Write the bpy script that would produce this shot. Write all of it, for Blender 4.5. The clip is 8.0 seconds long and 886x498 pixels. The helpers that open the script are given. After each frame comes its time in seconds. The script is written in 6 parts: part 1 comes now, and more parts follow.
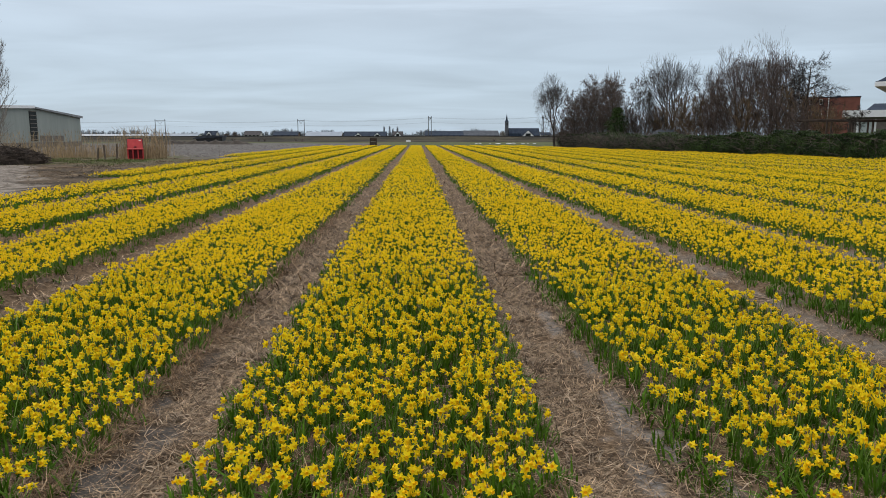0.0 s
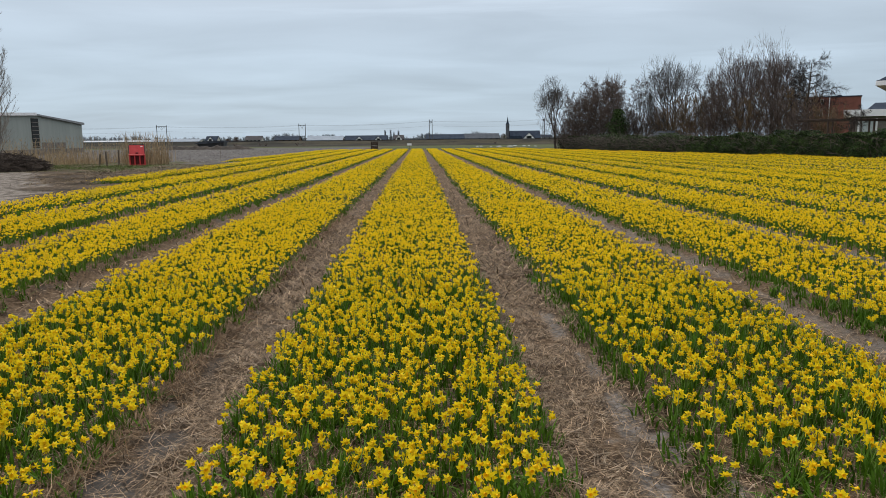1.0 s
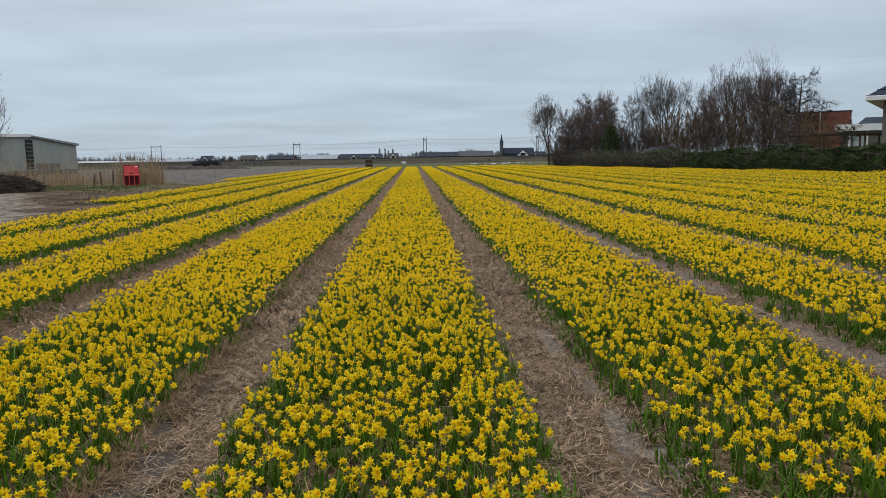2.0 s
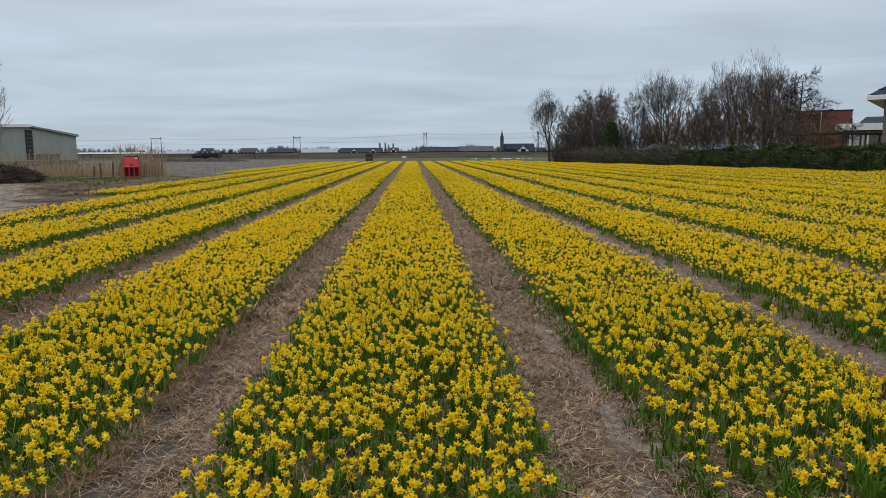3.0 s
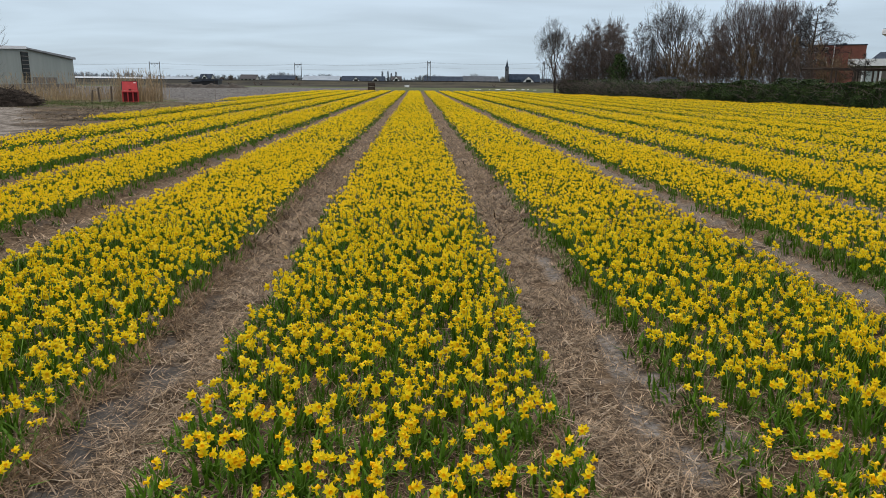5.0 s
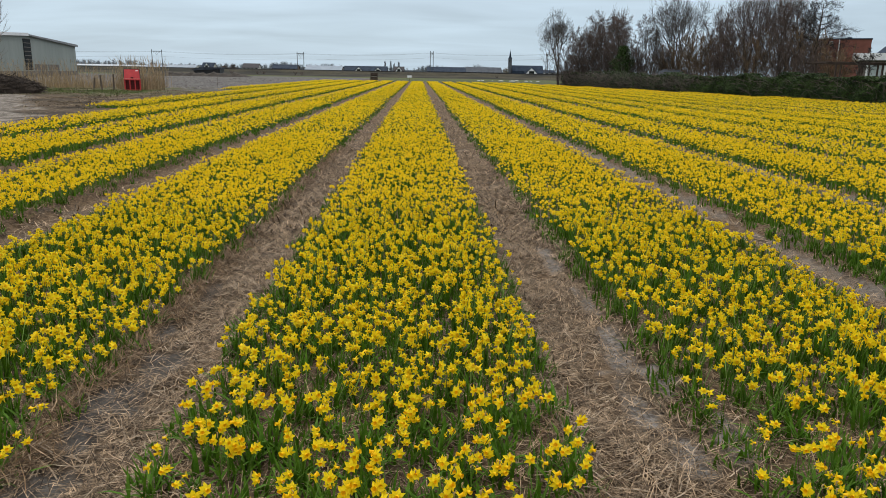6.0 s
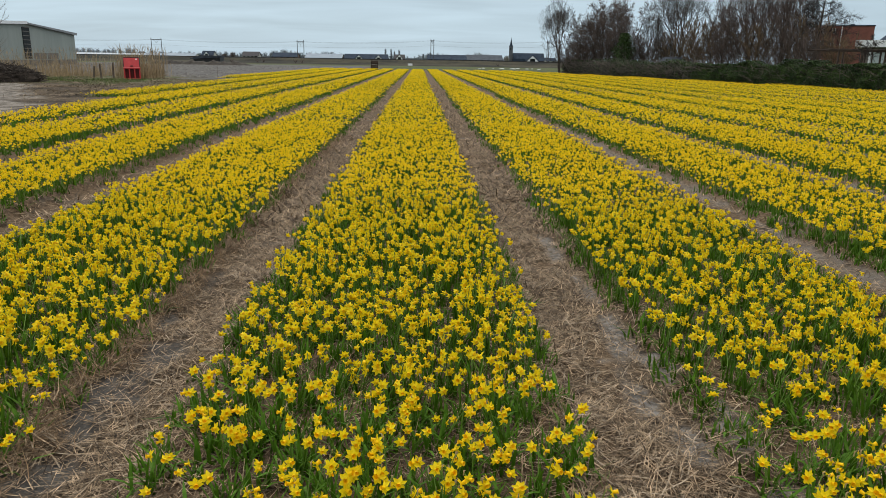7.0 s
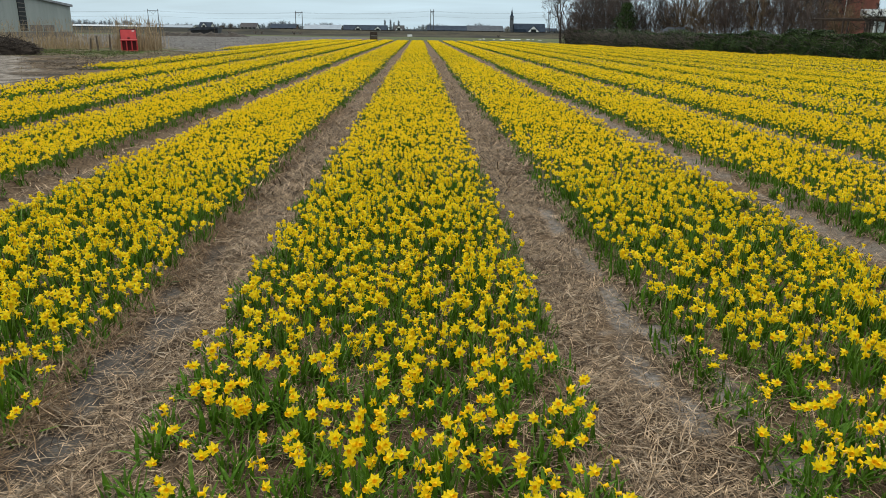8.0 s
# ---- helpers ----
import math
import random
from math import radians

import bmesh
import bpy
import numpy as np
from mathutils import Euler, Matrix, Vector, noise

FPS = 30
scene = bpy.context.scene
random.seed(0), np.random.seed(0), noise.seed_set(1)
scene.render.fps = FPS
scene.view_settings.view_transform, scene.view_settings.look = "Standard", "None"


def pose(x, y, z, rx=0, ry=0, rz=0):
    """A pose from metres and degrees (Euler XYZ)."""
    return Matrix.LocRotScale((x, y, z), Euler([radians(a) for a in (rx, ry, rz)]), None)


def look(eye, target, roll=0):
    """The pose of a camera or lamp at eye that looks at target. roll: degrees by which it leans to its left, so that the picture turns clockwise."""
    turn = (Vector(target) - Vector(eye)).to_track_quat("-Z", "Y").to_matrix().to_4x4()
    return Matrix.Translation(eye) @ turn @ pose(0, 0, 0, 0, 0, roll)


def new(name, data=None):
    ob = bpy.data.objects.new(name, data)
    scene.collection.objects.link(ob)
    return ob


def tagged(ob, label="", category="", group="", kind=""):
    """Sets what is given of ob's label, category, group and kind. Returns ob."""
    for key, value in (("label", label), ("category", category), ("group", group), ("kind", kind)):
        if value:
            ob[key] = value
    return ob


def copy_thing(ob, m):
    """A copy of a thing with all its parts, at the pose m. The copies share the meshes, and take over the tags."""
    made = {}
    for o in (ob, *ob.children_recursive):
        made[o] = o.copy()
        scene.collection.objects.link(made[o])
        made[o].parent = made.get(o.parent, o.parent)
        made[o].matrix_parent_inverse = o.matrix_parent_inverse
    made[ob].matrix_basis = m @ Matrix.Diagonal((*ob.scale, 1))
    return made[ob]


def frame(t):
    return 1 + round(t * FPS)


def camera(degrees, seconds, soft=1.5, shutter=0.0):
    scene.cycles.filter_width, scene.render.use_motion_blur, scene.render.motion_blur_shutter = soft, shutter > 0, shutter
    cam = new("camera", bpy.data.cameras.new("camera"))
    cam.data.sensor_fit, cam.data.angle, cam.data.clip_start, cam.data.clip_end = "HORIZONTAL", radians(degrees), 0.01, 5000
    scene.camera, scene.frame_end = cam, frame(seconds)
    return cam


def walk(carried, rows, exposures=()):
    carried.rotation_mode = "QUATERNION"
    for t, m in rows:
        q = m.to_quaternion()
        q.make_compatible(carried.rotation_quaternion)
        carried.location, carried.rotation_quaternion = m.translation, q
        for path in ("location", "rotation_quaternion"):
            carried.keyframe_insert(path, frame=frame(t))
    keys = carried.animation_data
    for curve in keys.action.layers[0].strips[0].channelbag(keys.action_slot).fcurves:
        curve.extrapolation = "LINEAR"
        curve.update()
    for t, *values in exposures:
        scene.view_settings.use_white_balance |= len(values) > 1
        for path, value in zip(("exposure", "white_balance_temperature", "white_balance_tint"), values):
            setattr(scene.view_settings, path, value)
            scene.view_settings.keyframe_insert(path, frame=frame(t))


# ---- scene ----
cam = camera(63.55, 8.0, soft=0.5)
# seconds, x, y, z, yaw, pitch, roll
PATH = [
    (0.0, 0.0, 0.0, 1.56, -2.05, -8.94, 0.0),
    (0.5, -0.001, -0.009, 1.562, -1.93, -8.94, 0.08),
    (1.0, -0.004, 0.001, 1.56, -1.97, -8.69, 0.53),
    (1.2, -0.005, 0.001, 1.562, -2.14, -8.37, 0.49),
    (1.5, -0.007, 0.001, 1.565, -2.36, -7.64, 0.9),
    (1.7, -0.007, -0.003, 1.564, -2.38, -7.3, 1.06),
    (2.8, -0.007, -0.025, 1.558, -2.55, -7.43, 0.62),
    (3.0, -0.007, -0.029, 1.557, -2.4, -7.7, 0.39),
    (3.2, -0.011, -0.029, 1.555, -2.43, -8.43, 0.14),
    (3.5, -0.018, -0.028, 1.551, -2.26, -9.65, -0.25),
    (4.0, -0.022, -0.021, 1.547, -2.18, -11.18, -0.52),
    (4.5, -0.019, -0.01, 1.547, -2.15, -12.16, -0.49),
    (4.7, -0.018, -0.011, 1.546, -2.15, -12.63, -0.47),
    (5.8, -0.016, -0.017, 1.542, -1.93, -13.71, -0.91),
    (6.0, -0.015, -0.018, 1.541, -1.9, -13.85, -1.01),
    (6.5, -0.013, -0.012, 1.538, -1.85, -14.34, -0.98),
    (7.0, -0.016, -0.012, 1.538, -1.85, -14.76, -0.91),
    (7.2, -0.018, -0.015, 1.538, -1.89, -15.09, -0.92),
    (7.5, -0.021, -0.019, 1.538, -1.84, -15.87, -0.89),
    (7.7, -0.021, -0.015, 1.538, -1.8, -16.6, -0.54),
    (8.0, -0.021, -0.01, 1.537, -1.85, -16.92, -0.73),
]
walk(cam, [(t, pose(x, y, z, 90 + p, r, w)) for t, x, y, z, w, p, r in PATH],
     exposures=[(0.0, -0.1, 6500, 12.5), (1.0, -0.13, 6500, 12.5), (1.6, -0.19, 6500, 12.5), (3.0, -0.23, 6500, 13.8), (3.5, -0.23, 6500, 14.0), (4.5, -0.08, 6500, 13.0),
                (6.0, 0.01, 6500, 10.5), (7.2, -0.03, 6500, 7.5), (7.6, -0.01, 6500, 6.5), (8.0, 0.14, 6500, 5.5)])

# ---- world and sun: a bright overcast sky ----
SUN_UP, SUN_TURN = 56, 335
world = bpy.data.worlds.new("overcast_sky")
scene.world = world
world.use_nodes = True
wn, wl = world.node_tree.nodes, world.node_tree.links
wn.clear()


def wnode(kind, **sets):
    n = wn.new(kind)
    for k, v in sets.items():
        n.inputs[k].default_value = v
    return n


w_out = wn.new("ShaderNodeOutputWorld")
w_bg = wnode("ShaderNodeBackground", Strength=1.0)
w_tc = wn.new("ShaderNodeTexCoord")
w_sep = wn.new("ShaderNodeSeparateXYZ")
w_sky = wn.new("ShaderNodeTexSky")
w_sky.sky_type, w_sky.sun_disc = "NISHITA", False
w_sky.sun_elevation, w_sky.sun_rotation = radians(SUN_UP), radians(SUN_TURN)
w_scale = wn.new("ShaderNodeVectorMath")
w_scale.operation = "SCALE"
w_scale.inputs["Scale"].default_value = 0.10
# the cloud sheet: brighter towards the zenith, as overcast skies are
w_ramp = wn.new("ShaderNodeValToRGB")
w_ramp.color_ramp.elements[0].position = 0.0
w_ramp.color_ramp.elements[0].color = (0.487, 0.635, 0.762, 1)
w_ramp.color_ramp.elements[1].position = 1.0
w_ramp.color_ramp.elements[1].color = (1.55, 1.55, 1.55, 1)
for at_z, c in ((0.04, (0.517, 0.662, 0.785, 1)), (0.16, (0.598, 0.715, 0.815, 1)), (0.35, (0.93, 0.98, 1.03, 1))):
    e = w_ramp.color_ramp.elements.new(at_z)
    e.color = c
w_add = wn.new("ShaderNodeMath")
w_add.operation, w_add.use_clamp = "ADD", False
w_add.inputs[1].default_value = 0.10
w_div = wn.new("ShaderNodeVectorMath")
w_div.operation = "DIVIDE"
w_comb = wn.new("ShaderNodeCombineXYZ")
w_map = wn.new("ShaderNodeMapping")
w_map.inputs["Scale"].default_value = (0.55, 0.9, 0.0)
w_map.inputs["Location"].default_value = (3.1, 1.4, 0)
w_noise = wnode("ShaderNodeTexNoise", Scale=1.3, Detail=5.0, Roughness=0.48, Distortion=0.4)
w_cl = wn.new("ShaderNodeMapRange")
w_cl.inputs["From Min"].default_value, w_cl.inputs["From Max"].default_value = 0.3, 0.72
w_cl.inputs["To Min"].default_value, w_cl.inputs["To Max"].default_value = 0.88, 1.13
w_mul = wn.new("ShaderNodeVectorMath")
w_mul.operation = "SCALE"
w_mix = wn.new("ShaderNodeMix")
w_mix.data_type = "RGBA"
w_mix.inputs["Factor"].default_value = 0.86
wl.new(w_tc.outputs["Generated"], w_sep.inputs[0])
wl.new(w_sep.outputs["Z"], w_ramp.inputs[0])
wl.new(w_sep.outputs["Z"], w_add.inputs[0])
for i in range(3):
    wl.new(w_add.outputs[0], w_comb.inputs[i])
wl.new(w_tc.outputs["Generated"], w_div.inputs[0])
wl.new(w_comb.outputs[0], w_div.inputs[1])
wl.new(w_div.outputs[0], w_map.inputs[0])
wl.new(w_map.outputs[0], w_noise.inputs["Vector"])
wl.new(w_noise.outputs["Fac"], w_cl.inputs["Value"])
# thicker, darker cloud towards the east
w_east = wn.new("ShaderNodeMapRange")
w_east.interpolation_type = "SMOOTHSTEP"
for key, v in (("From Min", 0.22), ("From Max", 0.8), ("To Min", 1.03), ("To Max", 0.86)):
    w_east.inputs[key].default_value = v
w_dim = wn.new("ShaderNodeMath")
w_dim.operation = "MULTIPLY"
wl.new(w_sep.outputs["X"], w_east.inputs["Value"])
wl.new(w_east.outputs[0], w_dim.inputs[0])
wl.new(w_cl.outputs[0], w_dim.inputs[1])
# long thin bright streaks in the cloud sheet
w_str_map = wn.new("ShaderNodeMapping")
w_str_map.inputs["Scale"].default_value = (1.6, 1.6, 26.0)
w_str_map.inputs["Location"].default_value = (0.37, 0.0, 2.15)
w_str = wnode("ShaderNodeTexNoise", Scale=1.4, Detail=6.0, Roughness=0.55, Distortion=0.3)
w_str_lift = wn.new("ShaderNodeMapRange")
for key, v in (("From Min", 0.58), ("From Max", 0.76), ("To Min", 0.99), ("To Max", 1.14)):
    w_str_lift.inputs[key].default_value = v
w_dim2 = wn.new("ShaderNodeMath")
w_dim2.operation = "MULTIPLY"
wl.new(w_tc.outputs["Generated"], w_str_map.inputs[0])
wl.new(w_str_map.outputs[0], w_str.inputs["Vector"])
wl.new(w_str.outputs["Fac"], w_str_lift.inputs["Value"])
wl.new(w_dim.outputs[0], w_dim2.inputs[0])
wl.new(w_str_lift.outputs[0], w_dim2.inputs[1])
wl.new(w_ramp.outputs[0], w_mul.inputs[0])
wl.new(w_dim2.outputs[0], w_mul.inputs["Scale"])
wl.new(w_sky.outputs[0], w_scale.inputs[0])
wl.new(w_scale.outputs[0], w_mix.inputs["A"])
wl.new(w_mul.outputs[0], w_mix.inputs["B"])
wl.new(w_mix.outputs["Result"], w_bg.inputs["Color"])
wl.new(w_bg.outputs[0], w_out.inputs[0])

sun = new("sun", bpy.data.lights.new("sun", "SUN"))
sun.data.energy, sun.data.angle, sun.data.color = 1.52, radians(30), (1.0, 0.96, 0.9)
sun_way = Vector((math.sin(radians(SUN_TURN)), math.cos(radians(SUN_TURN)), 0)) * math.cos(radians(SUN_UP)) + Vector((0, 0, math.sin(radians(SUN_UP))))
sun.matrix_world = look(sun_way * 60, (0, 0, 0))

# ---- materials ----
def surf(name, c1, c2, scale=3.0, rough=0.8, bump=0.0, bump_scale=30.0, metal=0.0, fine=0.15, island=0.0, thing=0.0,
         through_light=0.0, stretch=(1, 1, 1), low=0.35, high=0.65, spec=0.3):
    """Two colours mixed by a coarse noise, a fine noise over it, and a bump."""
    m = bpy.data.materials.new(name)
    m.use_nodes = True
    n, l = m.node_tree.nodes, m.node_tree.links
    b, out = n["Principled BSDF"], n["Material Output"]
    tc = n.new("ShaderNodeTexCoord")
    mp = n.new("ShaderNodeMapping")
    mp.inputs["Scale"].default_value = stretch
    l.new(tc.outputs["Object"], mp.inputs[0])
    coarse, grain = n.new("ShaderNodeTexNoise"), n.new("ShaderNodeTexNoise")
    coarse.inputs["Scale"].default_value, coarse.inputs["Detail"].default_value = scale, 5
    grain.inputs["Scale"].default_value, grain.inputs["Detail"].default_value = scale * 9, 3
    for t in (coarse, grain):
        l.new(mp.outputs[0], t.inputs["Vector"])
    edge = n.new("ShaderNodeMapRange")
    edge.inputs["From Min"].default_value, edge.inputs["From Max"].default_value = low, high
    l.new(coarse.outputs["Fac"], edge.inputs["Value"])
    mix = n.new("ShaderNodeMix")
    mix.data_type = "RGBA"
    mix.inputs["A"].default_value, mix.inputs["B"].default_value = (*c1, 1), (*c2, 1)
    l.new(edge.outputs[0], mix.inputs["Factor"])
    g = n.new("ShaderNodeMapRange")
    g.inputs["From Min"].default_value, g.inputs["From Max"].default_value = 0.25, 0.75
    g.inputs["To Min"].default_value, g.inputs["To Max"].default_value = 1 - fine, 1 + fine
    l.new(grain.outputs["Fac"], g.inputs["Value"])
    value = g.outputs[0]
    for amount, node, socket in ((island, "ShaderNodeNewGeometry", "Random Per Island"), (thing, "ShaderNodeObjectInfo", "Random")):
        if amount:
            r, w, mu = n.new(node), n.new("ShaderNodeMapRange"), n.new("ShaderNodeMath")
            w.inputs["To Min"].default_value, w.inputs["To Max"].default_value = 1 - amount, 1 + amount
            mu.operation = "MULTIPLY"
            l.new(r.outputs[socket], w.inputs["Value"])
            l.new(value, mu.inputs[0])
            l.new(w.outputs[0], mu.inputs[1])
            value = mu.outputs[0]
    sc = n.new("ShaderNodeVectorMath")
    sc.operation = "SCALE"
    l.new(mix.outputs["Result"], sc.inputs[0])
    l.new(value, sc.inputs["Scale"])
    l.new(sc.outputs[0], b.inputs["Base Color"])
    b.inputs["Roughness"].default_value, b.inputs["Metallic"].default_value = rough, metal
    b.inputs["Specular IOR Level"].default_value = spec
    if bump:
        bt, bn = n.new("ShaderNodeTexNoise"), n.new("ShaderNodeBump")
        bt.inputs["Scale"].default_value, bt.inputs["Detail"].default_value = bump_scale, 4
        l.new(mp.outputs[0], bt.inputs["Vector"])
        bn.inputs["Strength"].default_value, bn.inputs["Distance"].default_value = bump, 0.02
        l.new(bt.outputs["Fac"], bn.inputs["Height"])
        l.new(bn.outputs[0], b.inputs["Normal"])
    if through_light:
        tr, mx = n.new("ShaderNodeBsdfTranslucent"), n.new("ShaderNodeMixShader")
        l.new(sc.outputs[0], tr.inputs["Color"])
        mx.inputs[0].default_value = through_light
        l.new(b.outputs[0], mx.inputs[1])
        l.new(tr.outputs[0], mx.inputs[2])
        l.new(mx.outputs[0], out.inputs["Surface"])
    return m


PETAL = surf("petal_yellow", (0.93, 0.685, 0.008), (0.94, 0.725, 0.013), 60, 0.5, fine=0.05, island=0.08, through_light=0.32, spec=0.2)
TRUMPET = surf("trumpet_yellow", (0.925, 0.585, 0.004), (0.935, 0.635, 0.006), 60, 0.5, fine=0.06, island=0.08, through_light=0.28, spec=0.2)
LEAF = surf("daffodil_leaf", (0.046, 0.114, 0.006), (0.080, 0.166, 0.011), 25, 0.6, fine=0.2, island=0.4, through_light=0.15, spec=0.15)
STEM = surf("daffodil_stem", (0.09, 0.17, 0.02), (0.12, 0.20, 0.03), 30, 0.6, fine=0.1, island=0.2, spec=0.3)
SHEATH = surf("papery_sheath", (0.36, 0.26, 0.12), (0.45, 0.34, 0.18), 80, 0.8, island=0.2)
STRAW = surf("dry_straw", (0.088, 0.058, 0.034), (0.36, 0.26, 0.163), 22, 0.85, fine=0.2, island=0.85)
GRASS = surf("short_grass", (0.06, 0.11, 0.02), (0.12, 0.13, 0.04), 2.5, 0.9, island=0.4)
REED = surf("dry_reed", (0.27, 0.195, 0.108), (0.42, 0.315, 0.185), 4, 0.85, fine=0.1, island=0.35)
BARK = surf("grey_bark", (0.05, 0.042, 0.034), (0.085, 0.072, 0.058), 6, 0.95, fine=0.25, bump=0.5, bump_scale=40)
TWIG_GREY = surf("grey_twigs", (0.066, 0.059, 0.053), (0.105, 0.094, 0.083), 2, 0.95, island=0.3)
TWIG_PALE = surf("pale_grey_twigs", (0.19, 0.172, 0.15), (0.27, 0.245, 0.21), 2, 0.95, island=0.3)
TWIG_BROWN = surf("brown_twigs", (0.092, 0.070, 0.061), (0.158, 0.122, 0.104), 2, 0.95, island=0.3)
TWIG_RUST = surf("rust_twigs", (0.13, 0.088, 0.052), (0.20, 0.138, 0.08), 2, 0.95, island=0.3)
TWIG_DARK = surf("dark_twigs", (0.022, 0.018, 0.016), (0.035, 0.03, 0.026), 2, 0.95, island=0.3)
BRAMBLE = surf("bramble_canes", (0.075, 0.062, 0.052), (0.15, 0.128, 0.108), 2, 0.95, island=0.5)
IVY = surf("ivy_leaf", (0.011, 0.025, 0.005), (0.034, 0.060, 0.012), 1.2, 0.7, fine=0.3, island=0.6, spec=0.15)
# near-black: the shade inside the hedge is put into the core's colour
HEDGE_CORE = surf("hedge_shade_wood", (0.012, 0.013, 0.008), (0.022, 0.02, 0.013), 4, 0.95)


# ---- building helpers ----
PLAN = 1.472      # metres for one unit of the site plan, in which the buildings, trees and fixtures below are set out


class Geo:
    """Points and faces of one mesh; each face with a material slot."""

    def __init__(self):
        self.v, self.f, self.s = [], [], []

    def face(self, pts, slot=0):
        k = len(self.v)
        self.v.extend(tuple(p) for p in pts)
        self.f.append(tuple(range(k, k + len(pts))))
        self.s.append(slot)

    def hull(self, pts, faces, slot=0):
        k = len(self.v)
        self.v.extend(tuple(p) for p in pts)
        for f in faces:
            self.f.append(tuple(k + i for i in f))
            self.s.append(slot)
        return self

    def box(self, x0, x1, y0, y1, z0, z1, slot=0, cut=0.0):
        """A box; cut: width of the chamfer on its upright edges and top."""
        if cut <= 0:
            return self.hull([(x0, y0, z0), (x1, y0, z0), (x1, y1, z0), (x0, y1, z0), (x0, y0, z1), (x1, y0, z1), (x1, y1, z1), (x0, y1, z1)],
                             [(3, 2, 1, 0), (4, 5, 6, 7), (0, 1, 5, 4), (1, 2, 6, 5), (2, 3, 7, 6), (3, 0, 4, 7)], slot)
        c = cut
        ring = [(x0 + c, y0), (x1 - c, y0), (x1, y0 + c), (x1, y1 - c), (x1 - c, y1), (x0 + c, y1), (x0, y1 - c), (x0, y0 + c)]
        mx, my = (x0 + x1) / 2, (y0 + y1) / 2
        kx, ky = 1 - 2 * c / max(x1 - x0, 1e-6), 1 - 2 * c / max(y1 - y0, 1e-6)
        pts = [(x, y, z0) for x, y in ring] + [(x, y, z1 - c) for x, y in ring] + [(mx + (x - mx) * kx, my + (y - my) * ky, z1) for x, y in ring]
        faces = [tuple(range(7, -1, -1)), tuple(range(16, 24))]
        for i in range(8):
            j = (i + 1) % 8
            faces += [(i, j, 8 + j, 8 + i), (8 + i, 8 + j, 16 + j, 16 + i)]
        return self.hull(pts, faces, slot)

    def tube(self, pts, radii, sides=5, slot=0, cap=False):
        """A tapered tube along points."""
        k = len(self.v)
        n = len(pts)
        for i, p in enumerate(pts):
            p = Vector(p)
            d = (Vector(pts[min(i + 1, n - 1)]) - Vector(pts[max(i - 1, 0)])).normalized()
            a = d.orthogonal().normalized()
            b = d.cross(a)
            for j in range(sides):
                q = 2 * math.pi * j / sides
                self.v.append(tuple(p + (a * math.cos(q) + b * math.sin(q)) * radii[i]))
        for i in range(n - 1):
            for j in range(sides):
                j2 = (j + 1) % sides
                self.f.append((k + i * sides + j, k + i * sides + j2, k + (i + 1) * sides + j2, k + (i + 1) * sides + j))
                self.s.append(slot)
        if cap:
            for i in (0, n - 1):
                self.f.append(tuple(k + i * sides + j for j in range(sides)))
                self.s.append(slot)
        return self

    def ribbon(self, pts, widths, side, slot=0):
        """A thin strip along points, for fine twigs."""
        k = len(self.v)
        for p, w in zip(pts, widths):
            self.v.append(tuple(p - side * w))
            self.v.append(tuple(p + side * w))
        for i in range(len(pts) - 1):
            self.f.append((k + 2 * i, k + 2 * i + 1, k + 2 * i + 3, k + 2 * i + 2))
            self.s.append(slot)

    def mesh(self, name, mats, unit=PLAN):
        me = bpy.data.meshes.new(name)
        me.from_pydata([(x * unit, y * unit, z * unit) for x, y, z in self.v], [], self.f)
        for m in mats:
            me.materials.append(m)
        if len(mats) > 1:
            me.polygons.foreach_set("material_index", self.s)
        me.update()
        return me


def arrays_mesh(name, verts, tris, slots, mats):
    """A mesh from arrays of points and triangles."""
    me = bpy.data.meshes.new(name)
    verts, tris = np.asarray(verts, np.float32), np.asarray(tris, np.int32)
    me.vertices.add(len(verts))
    me.vertices.foreach_set("co", verts.ravel())
    me.loops.add(tris.size)
    me.loops.foreach_set("vertex_index", tris.ravel())
    me.polygons.add(len(tris))
    me.polygons.foreach_set("loop_start", np.arange(0, tris.size, 3, dtype=np.int32))
    for m in mats:
        me.materials.append(m)
    me.polygons.foreach_set("material_index", np.asarray(slots, np.int32))
    me.update(calc_edges=True)
    return me


def part(name, geo, mats, parent, label="", unit=PLAN):
    """Links a Geo as one mesh object under a thing or a part."""
    mats = mats if isinstance(mats, (list, tuple)) else [mats]
    ob = new(name, geo.mesh(name, mats, unit))
    ob.parent = parent
    if label:
        tagged(ob, label)
    return ob


def thing(name, label, category, at=(0, 0, 0), turn=0.0, group="", kind=""):
    """An Empty at a thing's base, to parent its parts."""
    ob = new(name)
    ob.empty_display_size = 0.2
    ob.matrix_basis = pose(*(v * PLAN for v in at), 0, 0, turn)
    return tagged(ob, label, category, group, kind)


rng = np.random.default_rng(7)


def smooth_noise(x, y, seed):
    """Value noise of about one unit's grain, -1 to 1."""
    table = np.random.default_rng(seed).random((256, 256)) * 2 - 1
    xi, yi = np.floor(x).astype(int), np.floor(y).astype(int)
    fx, fy = x - xi, y - yi
    fx, fy = fx * fx * (3 - 2 * fx), fy * fy * (3 - 2 * fy)
    a, b = table[xi % 256, yi % 256], table[(xi + 1) % 256, yi % 256]
    c, d = table[xi % 256, (yi + 1) % 256], table[(xi + 1) % 256, (yi + 1) % 256]
    return (a * (1 - fx) + b * fx) * (1 - fy) + (c * (1 - fx) + d * fx) * fy


